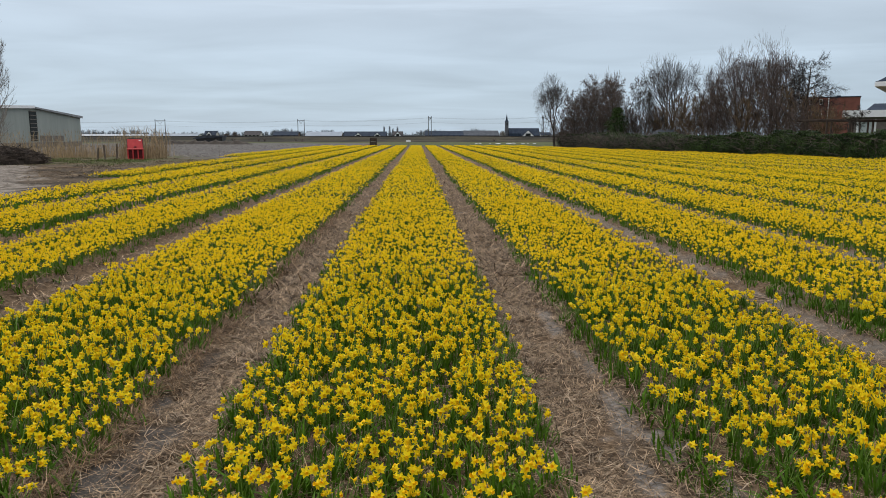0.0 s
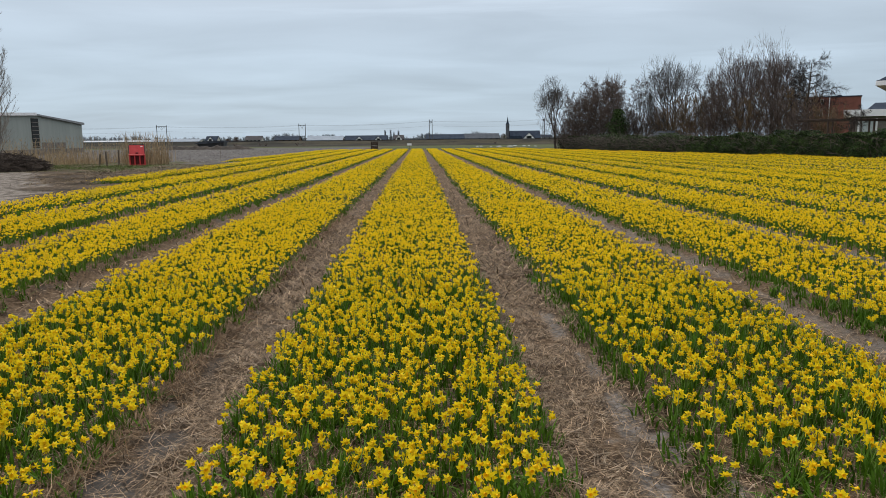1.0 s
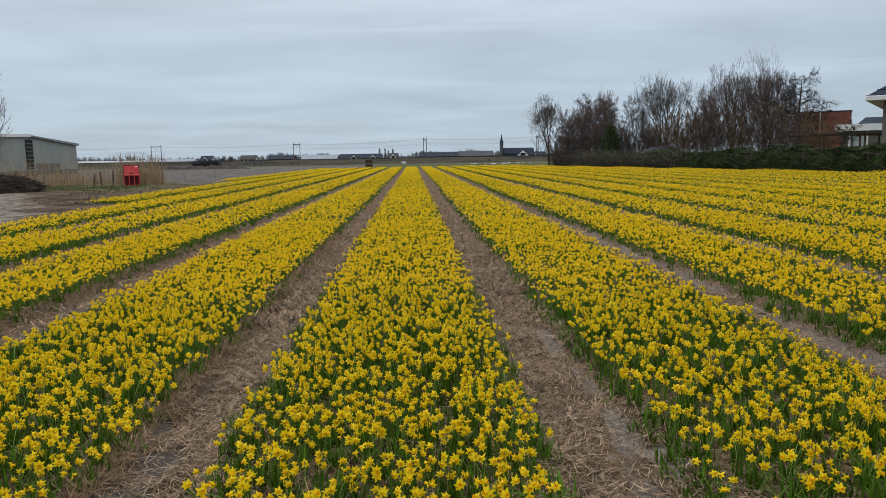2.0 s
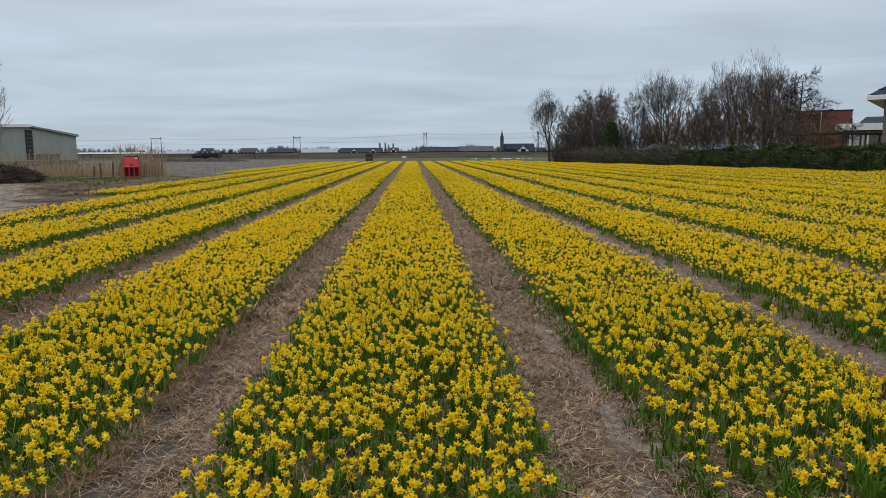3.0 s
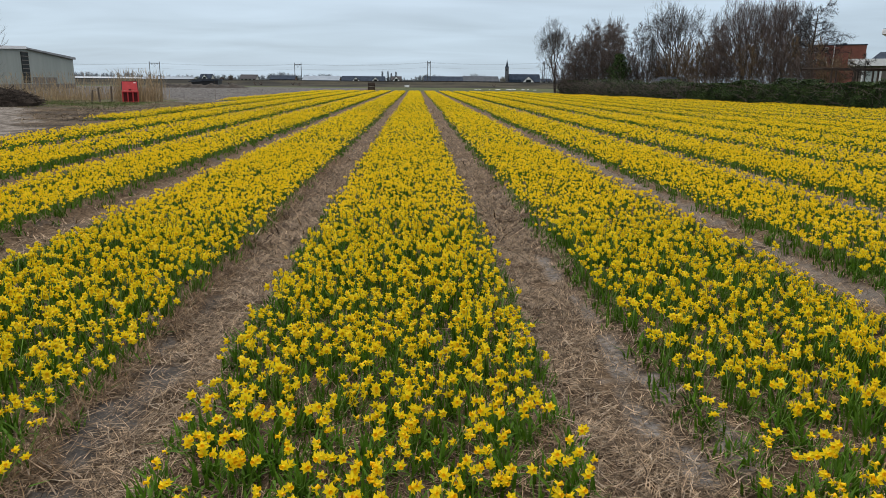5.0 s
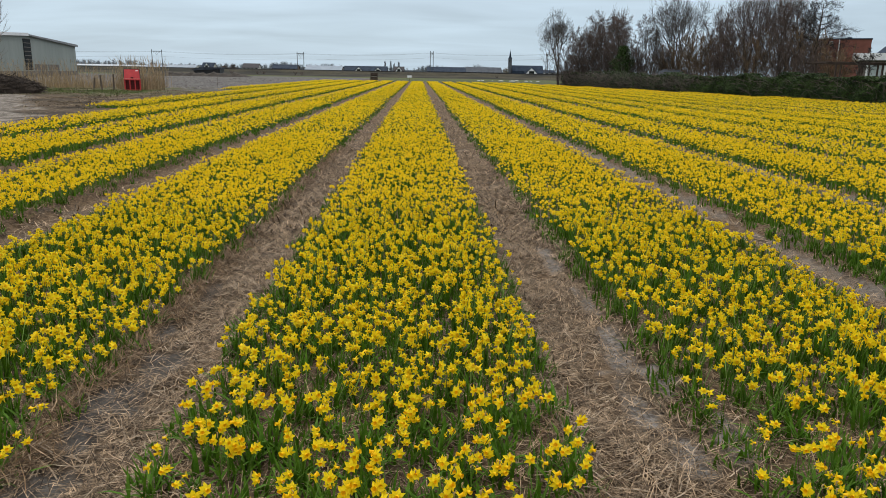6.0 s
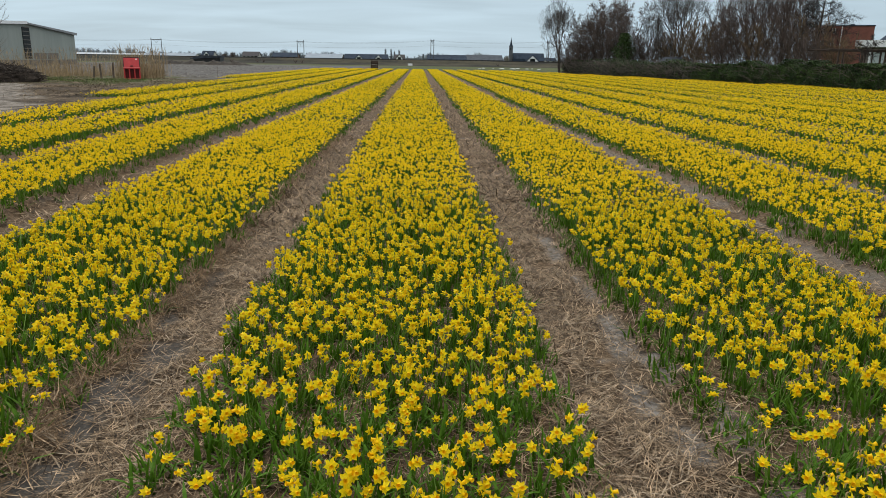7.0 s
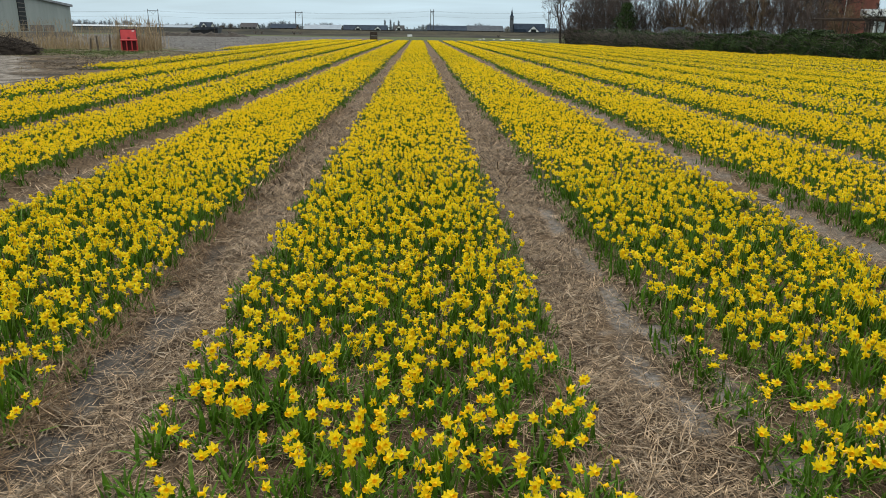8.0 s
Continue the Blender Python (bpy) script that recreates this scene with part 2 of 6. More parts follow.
# ---- the plan of the field ----
STEP, PATH_X, PATH_W = 2.267, 0.935, 0.57    # beds and paths repeat every 2.27 m
FIELD_END = 113.5
BEDS = range(-6, 14)
BED_START = {-6: 53.5, -5: 27.2}             # the outermost beds begin further on


def hedge_x(y):
    """The foot of the hedge along the field."""
    return 19.9 + (102.3 - y) * 0.2 if y > 29 else 34.6


def bed_span(k):
    """The bed's left and right side and its two ends."""
    left = PATH_X + STEP * (k - 1) + PATH_W / 2
    right = left + STEP - PATH_W + (0.07 if k == -1 else 0.0)
    end = FIELD_END + 0.5 * math.sin(k * 2.3)
    if right > 17.6:
        end = min(end, 102.3 - (right + 1.3 - 19.9) / 0.2)
    return left, right, BED_START.get(k, -0.8), end


def path_dip(x, y):
    """How far the ground lies under the beds' level: 1 in a path."""
    u = np.abs((x - PATH_X + 0.05 * smooth_noise(x * 0 + np.round((x - PATH_X) / STEP) * 7.7, y * 1.6, 5) + STEP / 2) % STEP - STEP / 2)
    inside = np.clip((PATH_W / 2 + 0.08 - u) / 0.14, 0, 1)
    far = (x > -14.1) & (y < FIELD_END)
    return inside * inside * (3 - 2 * inside) * far


def ground_z(x, y):
    d = path_dip(x, y)
    z = 0.045 * (1 - d) * ((x > -14.1) & (y < FIELD_END + 1) & (y > -4))
    r = np.hypot(x, y)
    near = np.clip(1.6 - r / 20, 0, 1)
    z = z + near * (0.021 * smooth_noise(x * 3.2, y * 3.2, 1) + 0.009 * smooth_noise(x * 7, y * 7, 2))
    # the trodden wheel line in the path, and the loose bank along its left side
    u = (x - PATH_X + STEP / 2) % STEP - STEP / 2
    shoulder = (x < 0) & (x > -2.4)
    high = np.where(shoulder, 0.05 + 0.03 * smooth_noise(y * 2.1, y * 0 + 4, 6), 0.04)
    z = z + near * high * np.exp(-((u + np.where(shoulder, 0.22, 0.38)) / 0.08) ** 2) * (y < FIELD_END)
    bare = (x < -13.3) & (y > 18) & (y < 175)
    z = z + bare * 0.07 * smooth_noise(x * 0.7, y * 0.7, 4)
    return z


# crusted bare patches in the two near paths: middle, half width and half length
CRUST = ((1.05, 3.05, 0.10, 0.34), (1.24, 3.42, 0.08, 0.26), (1.12, 2.62, 0.10, 0.24), (1.33, 2.72, 0.07, 0.32), (1.15, 3.9, 0.09, 0.34), (1.16, 4.7, 0.07, 0.4), (1.30, 2.1, 0.10, 0.3), (1.10, 5.8, 0.06, 0.5))
DAMP = ((-1.43, 2.82, 0.15, 0.28), (-1.40, 2.40, 0.17, 0.28), (-1.38, 3.16, 0.12, 0.25), (-1.35, 3.58, 0.13, 0.22), (-1.50, 4.0, 0.07, 0.25), (-1.45, 4.8, 0.06, 0.3))


def patches(x, y, spots_at):
    """1 inside the ragged patches given."""
    e = 0.45 * smooth_noise(x * 8, y * 6, 73) + 0.35 * smooth_noise(x * 21, y * 17, 74)
    d = np.full(np.shape(x), 9.0)
    for cx, cy, rx, ry in spots_at:
        d = np.minimum(d, np.hypot((x - cx) / rx, (y - cy) / ry))
    return np.clip((1.05 + e - d) / 0.35, 0, 1)


def bare_soil(x, y):
    """How bare of straw a path lies: crusted grey sand along one side, in stretches."""
    j = np.round((x - PATH_X) / STEP)
    u = x - PATH_X - j * STEP
    mid = 0.19 + 0.06 * smooth_noise(y * 0.9, j * 3.3, 71)
    wide = 0.06 + 0.10 * smooth_noise(y * 0.7 + 9, j * 5.1, 72)
    edge = 0.06 * smooth_noise(x * 9, y * 9, 73) + 0.05 * smooth_noise(x * 23, y * 23, 74)
    strip = np.clip((wide + edge - np.abs(u - mid)) / 0.05 + 0.5, 0, 1) * (np.abs(x) < 30) * np.clip(2.6 - y / 7.5, 0, 1) * np.clip(y - 0.2, 0, 1) * (j > 0)
    return np.maximum(0.5 * strip, patches(x, y, CRUST))


def grid_line(lo, hi, step, far_lo, far_hi, grow):
    mid = list(np.arange(lo, hi + 1e-6, step))
    s, out = step, mid[-1]
    while out < far_hi:
        s *= grow
        out += s
        mid.append(out)
    s, out = step, mid[0]
    while out > far_lo:
        s *= grow
        out -= s
        mid.insert(0, out)
    return np.array(mid)


gx = grid_line(-4.2, 4.6, 0.055, -2500, 2500, 1.13)
gy = grid_line(1.6, 7.5, 0.055, -2500, 3500, 1.10)
GX, GY = np.meshgrid(gx, gy)
GZ = ground_z(GX, GY)
nx, ny = len(gx), len(gy)
cell = (np.arange(ny - 1)[:, None] * nx + np.arange(nx - 1)[None, :]).ravel()
tris = np.concatenate([np.stack([cell, cell + 1, cell + nx + 1], 1), np.stack([cell, cell + nx + 1, cell + nx], 1)])


def ground_material():
    m = bpy.data.materials.new("field_ground")
    m.use_nodes = True
    n, l = m.node_tree.nodes, m.node_tree.links
    b = n["Principled BSDF"]
    tc = n.new("ShaderNodeTexCoord")

    def noise_at(scale, detail=5, stretch=(1, 1, 1), rough=0.55):
        mp, t = n.new("ShaderNodeMapping"), n.new("ShaderNodeTexNoise")
        mp.inputs["Scale"].default_value = stretch
        l.new(tc.outputs["Object"], mp.inputs[0])
        l.new(mp.outputs[0], t.inputs["Vector"])
        t.inputs["Scale"].default_value, t.inputs["Detail"].default_value, t.inputs["Roughness"].default_value = scale, detail, rough
        return t.outputs["Fac"]

    def span(value, lo, hi, to_lo=0.0, to_hi=1.0):
        r = n.new("ShaderNodeMapRange")
        for key, v in (("From Min", lo), ("From Max", hi), ("To Min", to_lo), ("To Max", to_hi)):
            r.inputs[key].default_value = v
        l.new(value, r.inputs["Value"])
        return r.outputs[0]

    def mix(fac, a, c):
        x = n.new("ShaderNodeMix")
        x.data_type = "RGBA"
        l.new(fac, x.inputs["Factor"])
        for key, v in (("A", a), ("B", c)):
            if isinstance(v, tuple):
                x.inputs[key].default_value = (*v, 1)
            else:
                l.new(v, x.inputs[key])
        return x.outputs["Result"]

    def calc(op, a, c):
        x = n.new("ShaderNodeMath")
        x.operation = op
        for i, v in ((0, a), (1, c)):
            if isinstance(v, (int, float)):
                x.inputs[i].default_value = v
            else:
                l.new(v, x.inputs[i])
        return x.outputs[0]

    sep = n.new("ShaderNodeSeparateXYZ")
    l.new(tc.outputs["Object"], sep.inputs[0])
    px, py = sep.outputs["X"], sep.outputs["Y"]
    # sandy soil under brown straw litter, in patches
    soil = mix(span(noise_at(3.0), 0.3, 0.7), (0.080, 0.063, 0.047), (0.15, 0.126, 0.100))
    litter = mix(span(noise_at(38, 4, (1, 0.6, 1)), 0.3, 0.7), (0.045, 0.029, 0.016), (0.185, 0.126, 0.076))
    bare = n.new("ShaderNodeAttribute")
    bare.attribute_name = "bare_soil"
    crust = mix(span(noise_at(16.0, 8, (1, 1, 1), 0.7), 0.38, 0.62), (0.115, 0.104, 0.092), (0.27, 0.25, 0.228))
    field = mix(span(noise_at(1.9, 6), 0.68, 0.56), soil, litter)
    damp = n.new("ShaderNodeAttribute")
    damp.attribute_name = "damp_soil"
    wet = mix(span(noise_at(9.0, 6), 0.3, 0.7), (0.045, 0.040, 0.035), (0.120, 0.110, 0.098))
    field = mix(bare.outputs["Fac"], field, crust)
    field = mix(damp.outputs["Fac"], field, wet)
    # the bare plot beside the flowers: grey tilled sand with clods
    tilled = mix(span(noise_at(0.9, 8, (0.5, 1.3, 1), 0.7), 0.35, 0.65), (0.050, 0.047, 0.044), (0.150, 0.141, 0.132))
    sand = mix(span(noise_at(0.55, 8, (1, 1, 1), 0.68), 0.4, 0.6), (0.028, 0.020, 0.012), (0.095, 0.068, 0.042))
    turf = mix(span(noise_at(1.3, 8, (1, 1, 1), 0.7), 0.4, 0.6), (0.045, 0.062, 0.020), (0.12, 0.092, 0.053))
    wob = span(noise_at(0.30, 4), 0.2, 0.8, -3.5, 3.5)
    ywob = calc("ADD", py, wob)
    xwob = calc("ADD", px, wob)
    outside = calc("MULTIPLY", span(px, -10.2, -10.9), span(py, 12, 15))
    # sandy turning place, then a rough grassy strip, then the tilled plot
    pale = mix(span(noise_at(2.6, 9, (1.3, 0.4, 1), 0.75), 0.42, 0.58), (0.075, 0.061, 0.048), (0.245, 0.215, 0.18))
    slant = calc("ADD", calc("ADD", px, calc("MULTIPLY", py, 0.53)), span(noise_at(0.5, 6, (1, 1, 1), 0.65), 0.2, 0.8, -1.6, 1.6))
    sand = mix(span(slant, -0.3, 0.5), pale, sand)
    left = mix(span(ywob, 39.0, 42.5), sand, turf)
    left = mix(calc("MULTIPLY", span(ywob, 49.3, 51.5), span(xwob, -18.5, -16.5)), left, tilled)
    left = mix(span(ywob, 59, 62), left, tilled)
    col = mix(outside, field, left)
    green = mix(span(noise_at(0.3, 6), 0.35, 0.65), (0.045, 0.07, 0.02), (0.085, 0.085, 0.034))
    col = mix(calc("MULTIPLY", span(ywob, 115.5, 118.5), span(xwob, -10, -6)), col, green)
    col = mix(span(ywob, 165, 173), col, green)
    col = mix(calc("MULTIPLY", span(px, 34.0, 36.0), span(py, -5, 0)), col, green)
    col = mix(span(py, -2.0, -4.0), col, turf)
    grain = span(noise_at(140, 3), 0.25, 0.75, 0.75, 1.25)
    sc = n.new("ShaderNodeVectorMath")
    sc.operation = "SCALE"
    l.new(col, sc.inputs[0])
    l.new(grain, sc.inputs["Scale"])
    l.new(sc.outputs[0], b.inputs["Base Color"])
    b.inputs["Roughness"].default_value = 0.95
    b.inputs["Specular IOR Level"].default_value = 0.15
    bn = n.new("ShaderNodeBump")
    bn.inputs["Strength"].default_value, bn.inputs["Distance"].default_value = 0.8, 0.02
    l.new(noise_at(45, 6), bn.inputs["Height"])
    l.new(bn.outputs[0], b.inputs["Normal"])
    return m


ground = new("ground", arrays_mesh("ground", np.stack([GX.ravel(), GY.ravel(), GZ.ravel()], 1), tris, np.zeros(len(tris)), [ground_material()]))
tagged(ground, "flat sandy bulb field soil with straw-littered paths", "ground", kind="structure")
bare_values = ground.data.attributes.new("bare_soil", "FLOAT", "POINT")
bare_values.data.foreach_set("value", bare_soil(GX.ravel(), GY.ravel()).astype(np.float32))
damp_values = ground.data.attributes.new("damp_soil", "FLOAT", "POINT")
damp_values.data.foreach_set("value", patches(GX.ravel(), GY.ravel(), DAMP).astype(np.float32))
ground.data.polygons.foreach_set("use_smooth", np.ones(len(tris), bool))


# ---- daffodils ----
def frame_of(way):
    """Two directions square to a facing direction."""
    w = Vector(way).normalized()
    a = w.cross(Vector((0, 0, 1))).normalized()
    return a, a.cross(w).normalized(), w


def flower_head(petal, trumpet, at, way, size, fine, rnd, p_slot=0, t_slot=0):
    """A star of six petals round a flared trumpet, facing way. fine: 2, 1 or 0."""
    a, b, w = frame_of(way)
    at = Vector(at)
    spin = rnd.uniform(0, math.pi)
    n = {2: 6, 1: 6, 0: 5, -1: 3, -2: 2}[fine]
    for i in range(n):
        q = spin + 2 * math.pi * i / n + rnd.uniform(-0.1, 0.1)
        d = a * math.cos(q) + b * math.sin(q)
        s = a * -math.sin(q) + b * math.cos(q)
        r = size * rnd.uniform(0.88, 1.08)
        back = w * (size * rnd.uniform(-0.5, 0.02))
        tip = at + d * r + back
        if fine == 2:
            pts = [at + d * r * 0.12 - s * r * 0.10, at + d * r * 0.12 + s * r * 0.10,
                   at + d * r * 0.55 + s * r * 0.29 + back * 0.2, tip, at + d * r * 0.55 - s * r * 0.29 + back * 0.2,
                   at + d * r * 0.55 + back * 0.35 - w * r * 0.05]
            petal.hull(pts, [(0, 1, 5), (1, 2, 5), (2, 3, 5), (3, 4, 5), (4, 0, 5)], p_slot)
        elif fine == 1:
            petal.hull([at + w * r * 0.02, at + d * r * 0.5 + s * r * 0.29, tip, at + d * r * 0.5 - s * r * 0.29], [(0, 1, 2), (0, 2, 3)], p_slot)
        else:
            wide = {0: 0.33, -1: 0.45, -2: 0.62}[fine]
            petal.hull([at - s * r * wide, at + s * r * wide + d * r * 0.1, tip + s * r * 0.12], [(0, 1, 2)], p_slot)
    # trumpet
    if fine == 2:
        m, rings = 9, ((0.0, 0.20), (0.22, 0.24), (0.5, 0.26), (0.64, 0.34), (0.5, 0.22), (0.15, 0.12))
    elif fine == 1:
        m, rings = 6, ((0.0, 0.22), (0.58, 0.33), (0.2, 0.1))
    else:
        m, rings = 3, ((0.0, 0.26), (0.6, 0.38 if fine == 0 else 0.58))
    pts = []
    for h, r in rings:
        for i in range(m):
            q = spin + 2 * math.pi * i / m
            wave = 1 + (0.10 if (i % 2 and r > 0.4) else 0.0)
            pts.append(at + w * h * size + (a * math.cos(q) + b * math.sin(q)) * r * size * wave)
    faces = []
    for k in range(len(rings) - 1):
        for i in range(m):
            j = (i + 1) % m
            faces += [(k * m + i, k * m + j, (k + 1) * m + j), (k * m + i, (k + 1) * m + j, (k + 1) * m + i)]
    if fine <= 0:
        faces = [f for k, f in enumerate(faces) if k % 2 == 0] + [(3, 4, 5)] if fine == 0 else [(3, 4, 5)]
    else:
        last = (len(rings) - 1) * m
        faces += [(last, last + i, last + i + 1) for i in range(1, m - 1)]
    trumpet.hull(pts, faces, t_slot)


def flower_stalk(stem, sheath, base, top, way, thick, fine, slot=0, s_slot=0):
    """The stem from the bulb, the papery sheath at its bend and the neck to the flower."""
    base, top = Vector(base), Vector(top)
    w = Vector(way).normalized()
    crook = top - w * 0.020 + Vector((0, 0, 0.012 * (1.5 - abs(w.z))))
    if fine == 2:
        stem.tube([base, base.lerp(crook, 0.5) + Vector((0.003, 0.002, 0)), crook, top - w * 0.002], [thick, thick, thick * 0.75, thick * 1.6], 5, slot)
        sheath.tube([crook - Vector((0, 0, 0.012)), crook + Vector((0.001, 0, 0.006)), crook + w * 0.008 + Vector((0, 0, 0.012))], [thick * 1.1, thick * 1.3, 0.0005], 4, s_slot)
    elif fine == 1:
        stem.tube([base, crook, top], [thick, thick, thick * 1.2], 3, slot)
    else:
        side = Vector((thick * 1.5, 0, 0))
        stem.hull([base - side, base + side, crook], [(0, 1, 2)], slot)


def leaf_blade(geo, base, q, length, lean, width, fine, rnd, slot=0):
    """A strap leaf that rises and arches over."""
    out = Vector((math.cos(q), math.sin(q), 0))
    side = Vector((-math.sin(q), math.cos(q), 0)) * width
    base = Vector(base)
    steps = {2: 5, 1: 3}.get(fine, 2)
    pts = []
    p, tilt = base.copy(), lean * 0.35
    for i in range(steps):
        t = i / (steps - 1) if steps > 1 else 0
        if i:
            p = p + (out * math.sin(tilt) + Vector((0, 0, math.cos(tilt)))) * (length / (steps - 1))
            tilt += lean * 1.5 / steps
        wide = (0.75, 1.0, 1.0, 0.85, 0.1)[i] if steps == 5 else (0.8, 1.0, 0.15)[i] if steps == 3 else (1.0, 0.2)[i]
        if i == steps - 1 and fine < 2:
            pts.append(p.copy())
        else:
            pts += [p - side * wide, p + side * wide]
    faces = []
    for i in range(steps - 1):
        k = 2 * i
        if k + 3 < len(pts):
            faces += [(k, k + 1, k + 3), (k, k + 3, k + 2)]
        else:
            faces += [(k, k + 1, k + 2)]
    geo.hull(pts, faces, slot)


def plant_plan(rnd, flowers, leaves):
    """Where the heads and leaves of one clump stand: a tight tuft with the heads in bunches above it."""
    heads, blades = [], []
    bunch = [(rnd.gauss(0, 0.035), rnd.gauss(0, 0.035), rnd.uniform(0.115, 0.17)) for k in range(1 + flowers // 3)]
    for i in range(flowers):
        q = rnd.gauss(-math.pi / 2, 0.85)
        way = Vector((math.cos(q), math.sin(q), rnd.uniform(-0.15, 0.65)))
        foot = Vector((rnd.gauss(0, 0.012), rnd.gauss(0, 0.012), -0.03))
        bx, by, bz = bunch[i % len(bunch)]
        top = Vector((bx + rnd.gauss(0, 0.026), by + rnd.gauss(0, 0.026), max(0.09, bz + rnd.gauss(0, 0.017))))
        heads.append((foot, top + way * 0.012, way, rnd.uniform(0.023, 0.0285)))
    for i in range(leaves):
        lean = rnd.uniform(0.1, 0.8) if rnd.random() < 0.75 else rnd.uniform(0.8, 1.7)
        blades.append((Vector((rnd.gauss(0, 0.026), rnd.gauss(0, 0.026), -0.02)), rnd.uniform(0, 6.28), rnd.uniform(0.09, 0.19), lean, rnd.uniform(0.004, 0.0072)))
    return heads, blades


def clump_arrays(fine, seed, flowers, leaves):
    """One clump as arrays, for the mass of plants."""
    rnd = random.Random(seed)
    g = Geo()
    heads, blades = plant_plan(rnd, flowers, leaves)
    grow = {1: 0.96, 0: 0.98, -1: 1.05, -2: 1.12}[fine]
    for foot, top, way, size in heads:
        flower_head(g, g, top, way, size * grow, fine, rnd, 0, 1)
        if fine >= 0:
            flower_stalk(g, g, foot, top, way, 0.0022, fine, 3, 3)
    for base, q, length, lean, width in blades:
        leaf_blade(g, base, q, length, lean, width * {1: 1.0, 0: 1.7, -1: 3.0, -2: 4.0}[fine], fine, rnd, 2)
    tri, slot = [], []
    for f, s in zip(g.f, g.s):
        for i in range(1, len(f) - 1):
            tri.append((f[0], f[i], f[i + 1]))
            slot.append(s)
    return np.array(g.v, np.float32), np.array(tri, np.int32), np.array(slot, np.int32)


def lay_clumps(templates, where, turn, size, tall):
    """Copies of the clump templates laid out as one set of arrays."""
    vs, ts, ss, base = [], [], [], 0
    which = rng.integers(0, len(templates), len(where))
    for k, (v, t, s) in enumerate(templates):
        pick = np.where(which == k)[0]
        if not len(pick):
            continue
        c, sn = np.cos(turn[pick])[:, None], np.sin(turn[pick])[:, None]
        x = (v[None, :, 0] * c - v[None, :, 1] * sn) * size[pick][:, None] + where[pick, 0][:, None]
        y = (v[None, :, 0] * sn + v[None, :, 1] * c) * size[pick][:, None] + where[pick, 1][:, None]
        z = v[None, :, 2] * tall[pick][:, None] + where[pick, 2][:, None]
        vs.append(np.stack([x, y, z], 2).reshape(-1, 3))
        ts.append((t[None] + (np.arange(len(pick)) * len(v))[:, None, None]).reshape(-1, 3) + base)
        ss.append(np.tile(s, len(pick)))
        base += len(pick) * len(v)
    return vs, ts, ss


CLUMPS_NEAR = [clump_arrays(1, 100 + i, (2, 3, 4, 5, 3)[i % 5], 14 + i % 4) for i in range(15)]
CLUMPS_MID = [clump_arrays(0, 200 + i, 2 + (i % 3 > 0), 4) for i in range(12)]
CLUMPS_FAR = [clump_arrays(-1, 300 + i, 3, 3) for i in range(8)]
CLUMPS_LAST = [clump_arrays(-2, 400 + i, 2, 2) for i in range(8)]
FRINGE_NEAR = [clump_arrays(1, 500 + i, 0, 11 + i % 3) for i in range(6)]
FRINGE_FAR = [clump_arrays(0, 600 + i, 0, 7) for i in range(6)]
NEAR_PLOT = (-2.1, 1.95, 1.6, 2.85)     # x and y of the stretch whose plants are things of their own
single_spots = []


def spots(x0, x1, y0, y1, per_m2):
    """Jittered plant places in a rectangle."""
    n = int((x1 - x0) * (y1 - y0) * per_m2)
    if n <= 0:
        return np.zeros((0, 2))
    cols = max(1, int(round(math.sqrt(n * (x1 - x0) / (y1 - y0)))))
    rows = max(1, int(math.ceil(n / cols)))
    i, j = np.meshgrid(np.arange(cols), np.arange(rows))
    x = x0 + (i.ravel() + 0.5 + rng.uniform(-0.55, 0.55, i.size)) * (x1 - x0) / cols
    y = y0 + (j.ravel() + 0.5 + rng.uniform(-0.55, 0.55, i.size)) * (y1 - y0) / rows
    return np.stack([x, y], 1)


